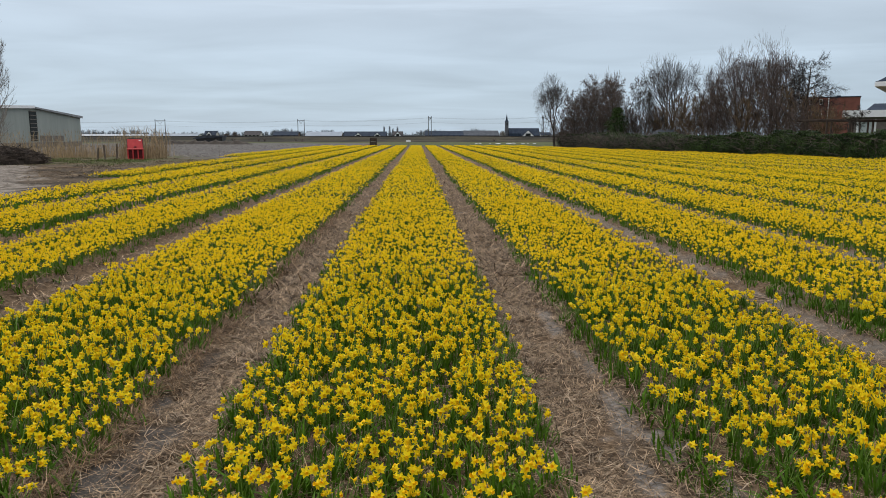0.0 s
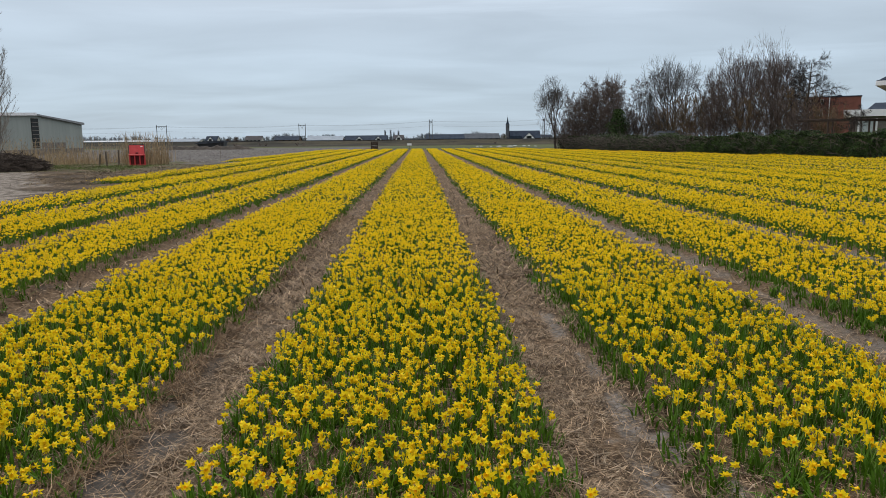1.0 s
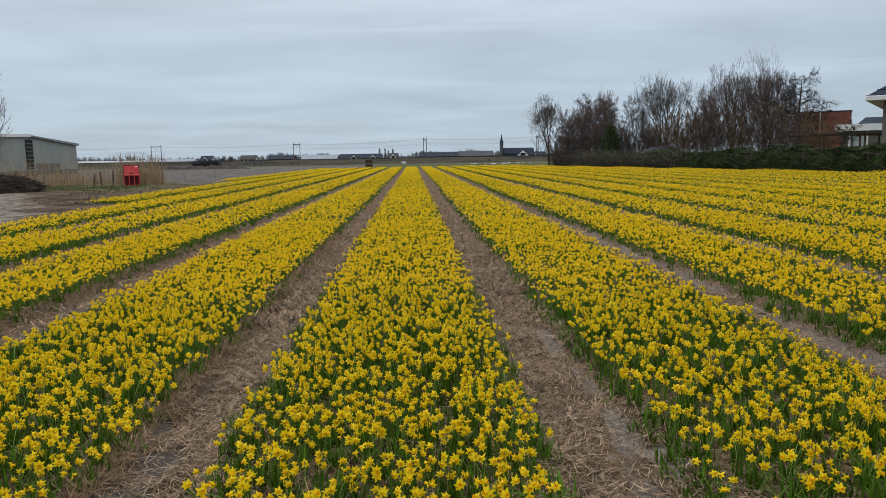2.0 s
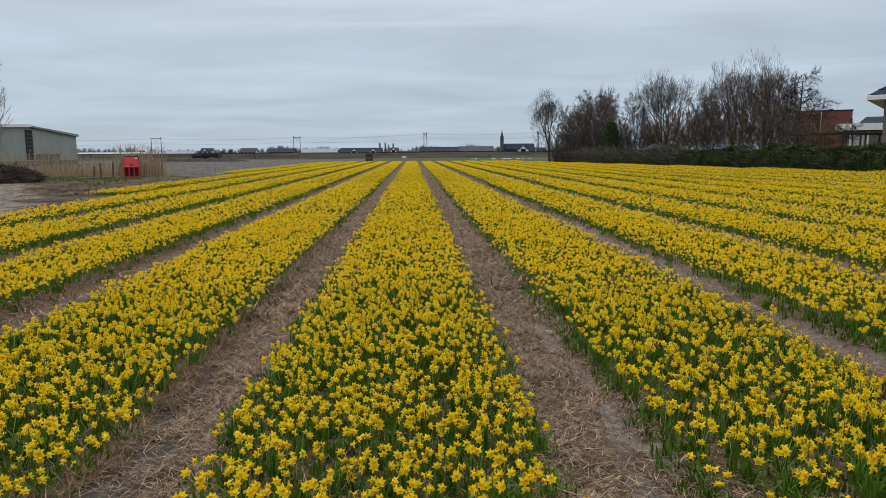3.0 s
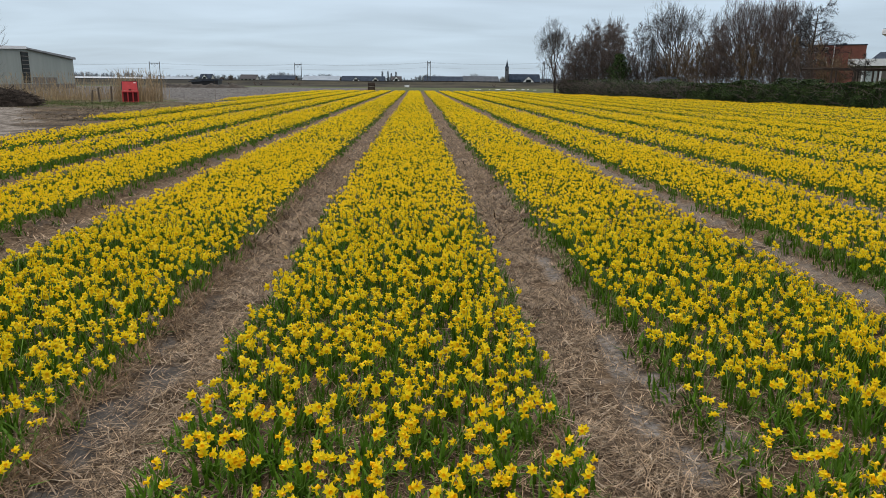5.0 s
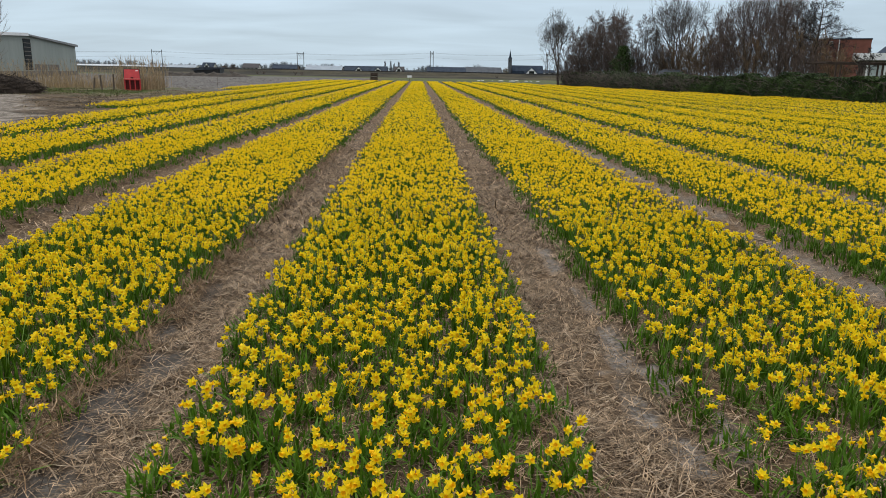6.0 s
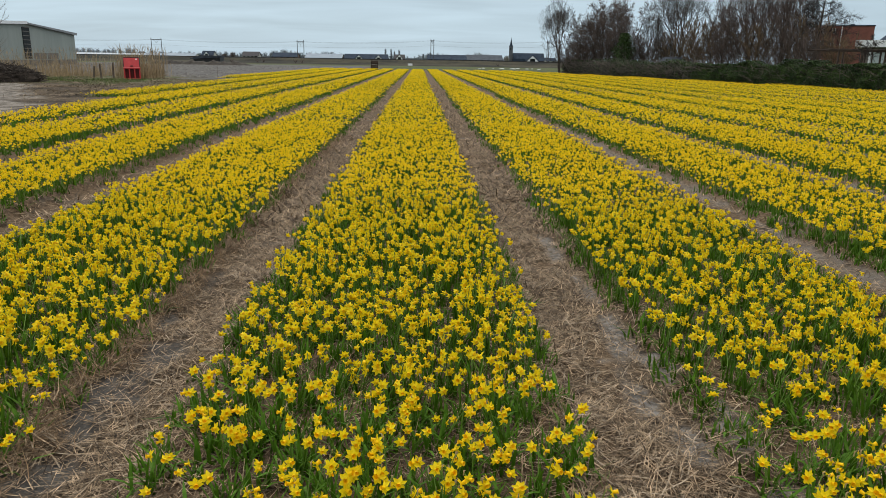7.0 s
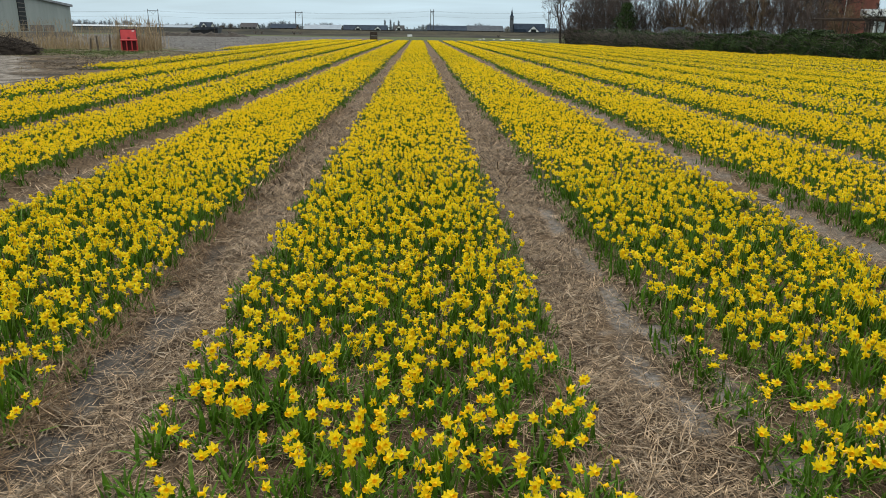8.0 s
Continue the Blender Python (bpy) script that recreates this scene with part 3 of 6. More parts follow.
for k in BEDS:
    x0, x1, y0, y1 = bed_span(k)
    if y1 < y0 + 2:
        continue
    vs, ts, ss, base = [], [], [], 0
    y = y0
    while y < y1 - 0.01:
        r = math.hypot(max(abs((x0 + x1) / 2) - 0.5, 0), max(y, 0))
        band = 0.5 if r < 14 else 2.0
        ye = min(y + band, y1)
        grown = 1.0
        if y < 1.55 * abs((x0 + x1) / 2) - 3.2:
            sets, density, grown = CLUMPS_LAST, 36, 1.2      # beside the walk
        elif r < 7.0:
            sets, density = CLUMPS_NEAR, 80
        elif r < 16:
            sets, density = CLUMPS_MID, 98
        elif r < 33:
            sets, density = CLUMPS_FAR, 43
        elif r < 60:
            sets, density = CLUMPS_LAST, 30
        else:
            sets, density, grown = CLUMPS_LAST, 21, 1.3
        p = spots(x0 + 0.06, x1 - 0.05, y, ye, density)
        # thinner patches, most of all at the near end of the beds
        thin = smooth_noise(p[:, 0] * 1.6 + 31, p[:, 1] * 1.2 + 9, 11)
        keep = rng.random(len(p)) < np.clip(0.72 + 0.12 * np.maximum(p[:, 1] - 2.2, 0), 0.72, 1.0) + 0.22 * thin + (0.12 if y > 6 else 0)
        p = p[keep]
        if len(p):
            z = ground_z(p[:, 0], p[:, 1])
            where = np.stack([p[:, 0], p[:, 1], z], 1)
            turn = rng.normal(0, 0.65, len(p))
            size = rng.uniform(0.88, 1.15, len(p)) * grown
            tall = rng.uniform(0.72, 1.22, len(p)) * (1 + 0.14 * smooth_noise(p[:, 0] * 3, p[:, 1] * 3, 12))
            # lower plants along the edges of the bed
            tall = tall * (0.86 + 0.14 * np.clip((np.minimum(p[:, 0] - x0, x1 - p[:, 0]) - 0.05) / 0.25, 0, 1))
            own = (p[:, 0] > NEAR_PLOT[0]) & (p[:, 0] < NEAR_PLOT[1]) & (p[:, 1] > NEAR_PLOT[2]) & (p[:, 1] < NEAR_PLOT[3])
            single_spots += [(*where[i], turn[i], size[i], tall[i]) for i in np.where(own)[0]]
            rest = ~own
            v, t, s = lay_clumps(sets, where[rest], turn[rest], size[rest], tall[rest])
            for a, b, c in zip(v, t, s):
                vs.append(a)
                ts.append(b + base)
                ss.append(c)
            base += sum(len(a) for a in v)
        # a fringe of leaves that sprawl over the edges of the bed
        if r < 33 and not y < 1.55 * abs((x0 + x1) / 2) - 3.2:
            sets = FRINGE_NEAR if r < 9 else FRINGE_FAR
            per_m = 11 if r < 9 else 7
            n = max(1, int((ye - y) * per_m))
            p = np.concatenate([np.stack([e + o * rng.uniform(-0.08, 0.03, n), rng.uniform(y, ye, n)], 1) for e, o in ((x0, -1), (x1, 1))])
            p = p[rng.random(len(p)) < 0.75 + 0.4 * smooth_noise(p[:, 0] * 2, p[:, 1] * 2.3, 13)]
            if len(p):
                where = np.stack([p[:, 0], p[:, 1], ground_z(p[:, 0], p[:, 1])], 1)
                v, t, s = lay_clumps(sets, where, rng.uniform(0, 6.283, len(p)), rng.uniform(0.8, 1.2, len(p)), rng.uniform(0.4, 0.72, len(p)))
                for a, b, c in zip(v, t, s):
                    vs.append(a)
                    ts.append(b + base)
                    ss.append(c)
                base += sum(len(a) for a in v)
        y = ye
    bed = new("daffodil_bed", arrays_mesh("daffodil_bed", np.concatenate(vs), np.concatenate(ts), np.concatenate(ss), [PETAL, TRUMPET, LEAF, STEM]))
    tagged(bed, "long bed of yellow dwarf daffodils in full bloom with green strap leaves", "flower bed", "beds of the bulb field", "stuff")

# plants of their own at the near end
kinds = []
for i in range(8):
    rnd = random.Random(900 + i)
    heads, blades = plant_plan(rnd, (2, 3, 4, 1, 5, 3, 2, 4)[i], 14 + i % 4)
    plant = thing("daffodil", "yellow dwarf daffodil in bloom with narrow green leaves", "daffodil", group="daffodils at the near end of the beds")
    for foot, top, way, size in heads:
        st, sh, pe, tr = Geo(), Geo(), Geo(), Geo()
        flower_stalk(st, sh, foot, top, way, 0.0022, 2)
        flower_head(pe, tr, top, way, size * 0.94, 2, rnd)
        part("stem", st, STEM, plant, unit=1)
        head = part("flower", pe, PETAL, plant, unit=1)
        part("trumpet", tr, TRUMPET, head, "deep yellow frilled trumpet", unit=1)
        part("sheath", sh, SHEATH, head, unit=1)
    for base_at, q, length, lean, width in blades:
        g = Geo()
        leaf_blade(g, base_at, q, length, lean, width, 2, rnd)
        part("leaf", g, LEAF, plant, unit=1)
    kinds.append(plant)
single_spots.sort(key=lambda s: s[1])
for i, (x, y, z, turn, size, tall) in enumerate(single_spots):
    src = kinds[i % len(kinds)]
    m = pose(x, y, z, 0, 0, math.degrees(turn)) @ Matrix.Diagonal((size, size, tall, 1))
    if i < len(kinds):
        src.matrix_basis = m
    else:
        c = copy_thing(src, Matrix.Identity(4))
        c.matrix_basis = m


# ---- straw and dead grass on the ground ----
def strands(name, label, where, length, width, rise, mats, category="straw litter", curl=0.25, straight=False):
    """Flat bent strips lying on the ground at the places given."""
    n = len(where)
    q = rng.uniform(0, 2 * np.pi, n)
    d = np.stack([np.cos(q), np.sin(q)], 1)
    ln = rng.uniform(0.4, 1.0, n)[:, None] * length
    bend = rng.normal(0, curl, n)[:, None]
    side = np.stack([-d[:, 1], d[:, 0]], 1)
    z0 = ground_z(where[:, 0], where[:, 1])[:, None] + 0.004
    z0 = z0 + rng.random((n, 1)) * 0.012
    lift = np.abs(rng.normal(0, 1, n))[:, None] * rise * ln
    w = width * rng.uniform(0.5, 1.2, n)[:, None]
    p0 = np.hstack([where - d * ln * 0.5, z0])
    p1 = np.hstack([where + side * bend * ln * 0.3, z0 + 0.4 * lift + 0.003])
    p2 = np.hstack([where + d * ln * 0.5, z0 + lift])
    s3 = np.hstack([side, np.zeros((n, 1))]) * w
    if straight:
        v = np.stack([p0 - s3, p0 + s3, p2 + s3 * 0.5, p2 - s3 * 0.5], 1).reshape(-1, 3)
        t = (np.array([(0, 1, 2), (0, 2, 3)])[None] + (np.arange(n) * 4)[:, None, None]).reshape(-1, 3)
        return tagged(new(name, arrays_mesh(name, v, t, np.zeros(len(t)), mats)), label, category, kind="stuff")
    v = np.stack([p0 - s3, p0 + s3, p1 - s3, p1 + s3, p2 - s3 * 0.4, p2 + s3 * 0.4], 1).reshape(-1, 3)
    t = np.array([(0, 1, 3), (0, 3, 2), (2, 3, 5), (2, 5, 4)])
    t = (t[None] + (np.arange(n) * 6)[:, None, None]).reshape(-1, 3)
    ob = new(name, arrays_mesh(name, v, t, np.zeros(len(t)), mats))
    return tagged(ob, label, category, kind="stuff")


def path_spots(j, y0, y1, n, half):
    y = y0 + (y1 - y0) * rng.random(n) ** 1.3
    x = PATH_X + STEP * j + rng.normal(0, half * 0.62, n)
    keep = smooth_noise(x * 3.1 + 50, y * 1.7, 21) > -0.45 - 0.3 * rng.random(n)
    keep &= rng.random(n) > np.maximum(0.78 * bare_soil(x, y), 0.93 * patches(x, y, DAMP))
    return np.stack([x, y], 1)[keep]


spots_near = np.concatenate([path_spots(j, 0.6, 13.0, n, 0.42) for j, n in ((-2, 3500), (-1, 23000), (0, 23000), (1, 5000))])
strands("straw_litter", "loose brown and bleached straw scattered along the bed paths", spots_near, 0.13, 0.0021, 0.24, [STRAW])
coarse = np.concatenate([path_spots(j, 0.8, 10.0, 2600, 0.40) for j in (-1, 0)])
strands("straw_litter", "long pale straw stalks lying across the paths", coarse, 0.22, 0.0030, 0.12, [surf("pale_straw", (0.16, 0.118, 0.078), (0.36, 0.285, 0.20), 22, 0.85, fine=0.2, island=0.5)], curl=0.15)
spots_far = np.concatenate([path_spots(j, 6.5, 45.0, n, 0.40) for j, n in ((-2, 2500), (-1, 7500), (0, 7500), (1, 2500), (2, 900))])
strands("straw_litter", "dry straw lying along the paths further down the field", spots_far, 0.19, 0.0058, 0.28, [STRAW])
chaff = np.concatenate([path_spots(j, 1.4, 9.0, n, 0.42) for j, n in ((-1, 9000), (0, 9000))])
strands("straw_chaff", "short broken straw and dark chaff trodden into the paths", chaff, 0.05, 0.0022, 0.5, [surf("dark_chaff", (0.07, 0.047, 0.028), (0.20, 0.145, 0.09), 30, 0.9, island=0.7)], "straw chaff", straight=True)
bed_chaff = np.stack([rng.uniform(-3.0, 3.0, 22000), 1.2 + 3.6 * rng.random(22000) ** 1.4], 1)
strands("straw_chaff", "short broken straw and dark chaff on the bed soil", bed_chaff, 0.05, 0.0022, 0.3, [bpy.data.materials["dark_chaff"]], "straw chaff", straight=True)
bed_straw = np.stack([rng.uniform(-3.6, 3.6, 42000), 1.4 + 5.0 * rng.random(42000) ** 1.5], 1)
strands("dead_grass", "thin dead grass and straw between the daffodil plants", bed_straw, 0.12, 0.0021, 0.25, [STRAW], "dead grass", straight=True)
bank = []
for j, n in ((-2, 2500), (-1, 12000), (0, 1500), (1, 2000)):
    y = 1.4 + 13 * rng.random(n) ** 1.4
    bx = PATH_X + STEP * j - (0.22 if j == -1 else 0.36) + rng.normal(0, 0.06, n)
    bank.append(np.stack([bx, y], 1)[rng.random(n) > 0.9 * patches(bx, y, DAMP)])
strands("dead_grass", "matted dead grass tufts on the bank beside the paths", np.concatenate(bank), 0.14, 0.0019, 0.36, [surf("dead_grass_brown", (0.115, 0.070, 0.036), (0.235, 0.155, 0.085), 20, 0.9, island=0.6)], "dead grass")


# ---- bare trees ----
def bare_tree(name, label, at, height, spread, seed, twig, trunk=0.12, kids=(9, 7, 6), rise=0.35, clear=0.15, droop=0.0, stems=1, category="tree", open_angle=0.75, bark=None, lean=(0, 0), least=0.007):
    """A leafless tree: trunk or stems, limbs and many fine twigs."""
    rnd = random.Random(seed)
    wood, crown = Geo(), Geo()
    tree = thing(name, label, category, at, group="bare trees beside the field" if category == "tree" else "bare shrubs beside the field")

    def grow(p, d, length, r, level):
        n = (5, 4, 3, 1)[level] if len(kids) > 2 else (4, 2, 2)[level]
        pts, rad = [p.copy()], [r]
        for i in range(1, n + 1):
            wander = (0.04, 0.09, 0.13, 0.2)[level]
            d = (d + Vector((rnd.gauss(0, wander), rnd.gauss(0, wander), rnd.gauss(0, wander) + rise * (0, 0.20, 0.16, 0.45)[level] - droop * 0.2 * (level > 1)))).normalized()
            p = p + d * (length / n)
            pts.append(p.copy())
            rad.append(max(r * (1 - 0.85 * i / n), 0.0045))
        if level < 3:
            (wood if level < 2 else crown).tube(pts, [max(q, least) for q in rad], 6 if level == 0 else 4 if level == 1 else 3)
        else:
            crown.ribbon(pts, (0.0066, 0.002), d.cross(Vector((rnd.gauss(0, 1), rnd.gauss(0, 1), rnd.gauss(0, 1)))).normalized())
        if level >= len(kids):
            return
        for i in range(kids[level]):
            t = (clear if level == 0 else 0.15) + (1 - (clear if level == 0 else 0.15)) * (i + rnd.random()) / kids[level]
            t = min(t, 0.98)
            k = min(int(t * n), n - 1)
            u = t * n - k
            q = pts[k].lerp(pts[k + 1], u)
            along = (pts[k + 1] - pts[k]).normalized()
            turn = rnd.uniform(0, 2 * math.pi) if level else i * 2.4 + rnd.uniform(-0.5, 0.5)
            a = along.orthogonal().normalized()
            b = along.cross(a)
            ang = open_angle * rnd.uniform(0.7, 1.25) * (1.0, 0.85, 0.75)[level]
            dd = along * math.cos(ang) + (a * math.cos(turn) + b * math.sin(turn)) * math.sin(ang)
            if level == 0:
                ln = spread * (1.25 - 0.75 * t) * rnd.uniform(0.75, 1.15)
            else:
                ln = length * ((0.52 - 0.22 * t) if level == 1 else (0.95 - 0.35 * t)) * rnd.uniform(0.4, 1.3)
            grow(q, dd, ln * (0.85 if level == 2 else 1.0), rad[k] * (0.5 if level else 0.42), level + 1)

    for s in range(stems):
        d = Vector((lean[0], lean[1], 1)).normalized()
        foot = Vector((0, 0, -0.05))
        if stems > 1:
            q = 2 * math.pi * s / stems + rnd.uniform(-0.4, 0.4)
            d = Vector((math.cos(q) * 0.28 + lean[0], math.sin(q) * 0.28 + lean[1], 1)).normalized()
            foot = Vector((math.cos(q) * 0.12, math.sin(q) * 0.12, -0.05))
        grow(foot, d, height * rnd.uniform(0.86, 1.0), trunk / math.sqrt(stems), 0)
    part("trunk", wood, bark or BARK, tree)
    part("crown", crown, twig, tree)
    return tree


def forking_tree(name, label, at, height, half, seed, twig, trunk=0.14, stems=1, clear=0.25, fork=0.42, levels=9, up=0.02, flat=1.0):
    """A leafless tree whose stems fork again and again into a rounded crown of fine twigs, of the height and half width given."""
    rnd = random.Random(seed)
    tree = thing(name, label, "tree", at, group="bare trees beside the field")
    pieces = []

    def grow(p, d, length, level):
        bend = (d + Vector((rnd.gauss(0, 0.10), rnd.gauss(0, 0.10), rnd.gauss(0, 0.06)))).normalized()
        mid = p + bend * length * 0.5
        d = (d + bend * 0.3 + Vector((rnd.gauss(0, 0.08), rnd.gauss(0, 0.08), up))).normalized()
        end = mid + d * length * 0.5
        pieces.append((level, (p, mid, end)))
        if level == levels:
            return
        n = 3 if rnd.random() < (0.55 if level > 1 else 0.3) else 2
        turn = rnd.uniform(0, 6.283)
        a = d.orthogonal().normalized()
        b = d.cross(a)
        for i in range(n):
            q = turn + 6.283 * i / n + rnd.uniform(-0.5, 0.5)
            ang = fork * rnd.uniform(0.45, 1.35) * (0.5 if i == 0 else 1.0)
            dd = d * math.cos(ang) + (a * math.cos(q) + b * math.sin(q)) * math.sin(ang)
            start = end if i == 0 or level < 2 else mid.lerp(end, rnd.uniform(0.2, 1.0))
            grow(start, dd, length * rnd.uniform(0.64, 0.94), level + 1)

    for k in range(stems):
        q = 6.283 * k / stems + rnd.uniform(-0.4, 0.4)
        lean = 0.0 if stems == 1 else rnd.uniform(0.15, 0.38)
        d = Vector((math.cos(q) * lean, math.sin(q) * lean * flat, 1)).normalized()
        grow(Vector((math.cos(q) * 0.1 * (stems > 1), math.sin(q) * 0.1 * (stems > 1), -0.05)), d, clear * height / 1.5, 0)
    ends = np.array([q[2] for lv, q in pieces])
    kz = height / ends[:, 2].max()
    kx = half / np.percentile(np.hypot(ends[:, 0], ends[:, 1]), 97)
    wood, crown = Geo(), Geo()
    for lv, q in pieces:
        pts = [Vector((v.x * kx, v.y * kx, v.z * kz)) for v in q]
        r0 = max(trunk / math.sqrt(stems) * 0.66 ** lv, 0.0055)
        if lv < 3:
            wood.tube(pts, [r0, r0 * 0.85, r0 * 0.7], 6 - lv)
        elif lv < 6:
            crown.tube((pts[0], pts[2]), [r0, r0 * 0.75], 3)
        else:
            d = (pts[2] - pts[0]).normalized()
            side = d.cross(Vector((rnd.gauss(0, 1), rnd.gauss(0, 1), rnd.gauss(0, 1)))).normalized()
            crown.ribbon((pts[0], pts[2]), (r0, 0.0045 if lv < levels else 0.002), side)
    part("trunk", wood, BARK, tree)
    part("crown", crown, twig, tree)
    return tree


FORKING = [
    # label, place, height, half width, seed, twigs, trunk, stems, clear, fork, levels
    ("slender light grey bare tree at the end of the shrubbery", (13.4, 70), 7.3, 2.6, 11, TWIG_GREY, 0.13, 1, 0.3, 0.62, 10),
    ("wide bare grey willow with several stems", (21.2, 60), 8.1, 3.0, 15, TWIG_GREY, 0.17, 3, 0.28, 0.62, 9),
    ("pale bare sapling beside the willow", (19.2, 61), 5.4, 1.2, 16, TWIG_GREY, 0.06, 2, 0.3, 0.5, 8),
    ("large bare brown tree with a rounded crown", (24.5, 54), 8.3, 2.6, 17, TWIG_BROWN, 0.18, 3, 0.28, 0.58, 9),
    ("large bare brown tree with upswept branches", (25.9, 52), 8.9, 2.6, 18, TWIG_BROWN, 0.19, 3, 0.28, 0.55, 9),
    ("thin bare brown tree among the shrubs", (23.2, 55.5), 7.0, 2.1, 20, TWIG_BROWN, 0.10, 3, 0.28, 0.58, 8),
    ("bare brown tree between the alders", (16.2, 67.2), 7.1, 1.9, 22, TWIG_BROWN, 0.10, 3, 0.2, 0.55, 8),
    ("bare brown tree beside the alders", (17.4, 65.0), 7.4, 1.9, 23, TWIG_BROWN, 0.10, 3, 0.2, 0.55, 8),
]
for label, (x, y), h, half, seed, twig, tr, stems, clear, fork, levels in FORKING:
    forking_tree("bare_tree", label, (x, y, 0), h, half, seed, twig, tr, stems, clear, fork, levels)
ALDERS = [
    # label, place, height, spread, seed, twigs, trunk, branches, rise, clear, stems, open angle
    ("dark brown bare alder in a dense group", (14.9, 67.5), 5.3, 1.5, 12, TWIG_BROWN, 0.09, (24, 10, 13), 0.2, 0.05, 3, 0.85),
    ("tall dark brown bare alder in a dense group", (16.6, 66.2), 6.3, 1.6, 13, TWIG_BROWN, 0.10, (28, 11, 13), 0.2, 0.05, 3, 0.85),
    ("tall dark brown bare alder beside an ivy-clad stump", (17.8, 64), 6.1, 1.6, 14, TWIG_BROWN, 0.10, (28, 11, 13), 0.15, 0.08, 3, 0.9),
    ("dark bare alder with layered spreading branches", (26.85, 49.5), 6.4, 2.3, 19, TWIG_DARK, 0.13, (34, 12, 16), 0.05, 0.25, 1, 1.2),
]
for label, (x, y), h, sp, seed, twig, tr, kids, rise, clear, stems, ang in ALDERS:
    bare_tree("bare_tree", label, (x, y, 0), h, sp, seed, twig, tr, kids, rise, clear, 0.0, stems, open_angle=ang)
bare_tree("bare_tree", "tall columnar bare poplar with upswept twigs", (-28.45, 50, 0), 13.5, 1.75, 31, TWIG_PALE, 0.10, (64, 8, 11), 1.0, 0.02, bark=TWIG_PALE, open_angle=0.62)
SHRUBS = [((22.0, 57.5), 3.6, 1.3, TWIG_RUST, "yellow-brown willow shrub"), ((22.6, 56), 3.6, 1.5, TWIG_RUST, "rust-brown bare shrub"), ((23.6, 54), 4.0, 1.6, TWIG_BROWN, "brown bare shrub"),
          ((24.3, 52), 3.2, 1.5, TWIG_RUST, "rust-brown bare shrub"), ((25.2, 49.5), 3.0, 1.5, TWIG_BROWN, "brown bare shrub"), ((25.4, 47.5), 2.6, 1.4, TWIG_BROWN, "brown bare shrub"),
          ((19.4, 62.5), 2.6, 1.3, TWIG_BROWN, "low brown bare shrub"), ((20.3, 60.5), 2.5, 1.3, TWIG_GREY, "low grey bare shrub"),
          ((14.5, 68.5), 3.2, 1.2, TWIG_BROWN, "dense brown bare shrub"), ((15.6, 66.3), 3.4, 1.4, TWIG_BROWN, "dense brown bare shrub"), ((16.9, 64.6), 3.2, 1.4, TWIG_BROWN, "dense brown bare shrub"),
          ((13.9, 69.6), 2.4, 1.1, TWIG_BROWN, "dense brown bare shrub"), ((15.2, 66.9), 3.9, 1.4, TWIG_BROWN, "dense brown bare shrub"), ((17.6, 63.6), 2.9, 1.4, TWIG_BROWN, "dense brown bare shrub"), ((18.6, 62.6), 2.4, 1.3, TWIG_BROWN, "low brown bare shrub"),
          ((23.1, 55.2), 4.4, 1.5, TWIG_BROWN, "tall brown bare shrub"), ((24.0, 53.0), 3.6, 1.6, TWIG_BROWN, "brown bare shrub"), ((25.0, 51.0), 3.8, 1.6, TWIG_BROWN, "brown bare shrub"), ((26.0, 49.0), 3.2, 1.5, TWIG_RUST, "rust-brown bare shrub"),
          ((26.2, 45.5), 2.3, 1.2, TWIG_RUST, "rust-brown bare shrub"), ((20.8, 58.9), 2.9, 1.5, TWIG_RUST, "yellow-brown willow shrub"), ((21.9, 57.4), 3.2, 1.5, TWIG_RUST, "yellow-brown willow shrub"),
          ((19.9, 60.2), 2.6, 1.4, TWIG_BROWN, "low brown bare shrub"), ((22.9, 56.2), 3.2, 1.5, TWIG_BROWN, "brown bare shrub")]
for i, ((x, y), h, sp, twig, label) in enumerate(SHRUBS):
    bare_tree("bare_shrub", label + " behind the hedge", (x, y, 0), h * 1.22, sp * 1.1, 60 + i, twig, 0.06, (10, 7, 13), 0.6, 0.02, 0, 5, "shrub", 0.6)
for (x, y), h, seed in (((24.35, 40.0), 2.5, 81), ((25.15, 40.2), 3.0, 82)):
    bare_tree("bare_tree", "small trained garden tree with knobbly bare branches", (x, y, 0), h, 0.95, seed, TWIG_DARK, 0.075, (10, 7, 6), 0.2, 0.55, 0, 1, "tree", 1.1, least=0.012)


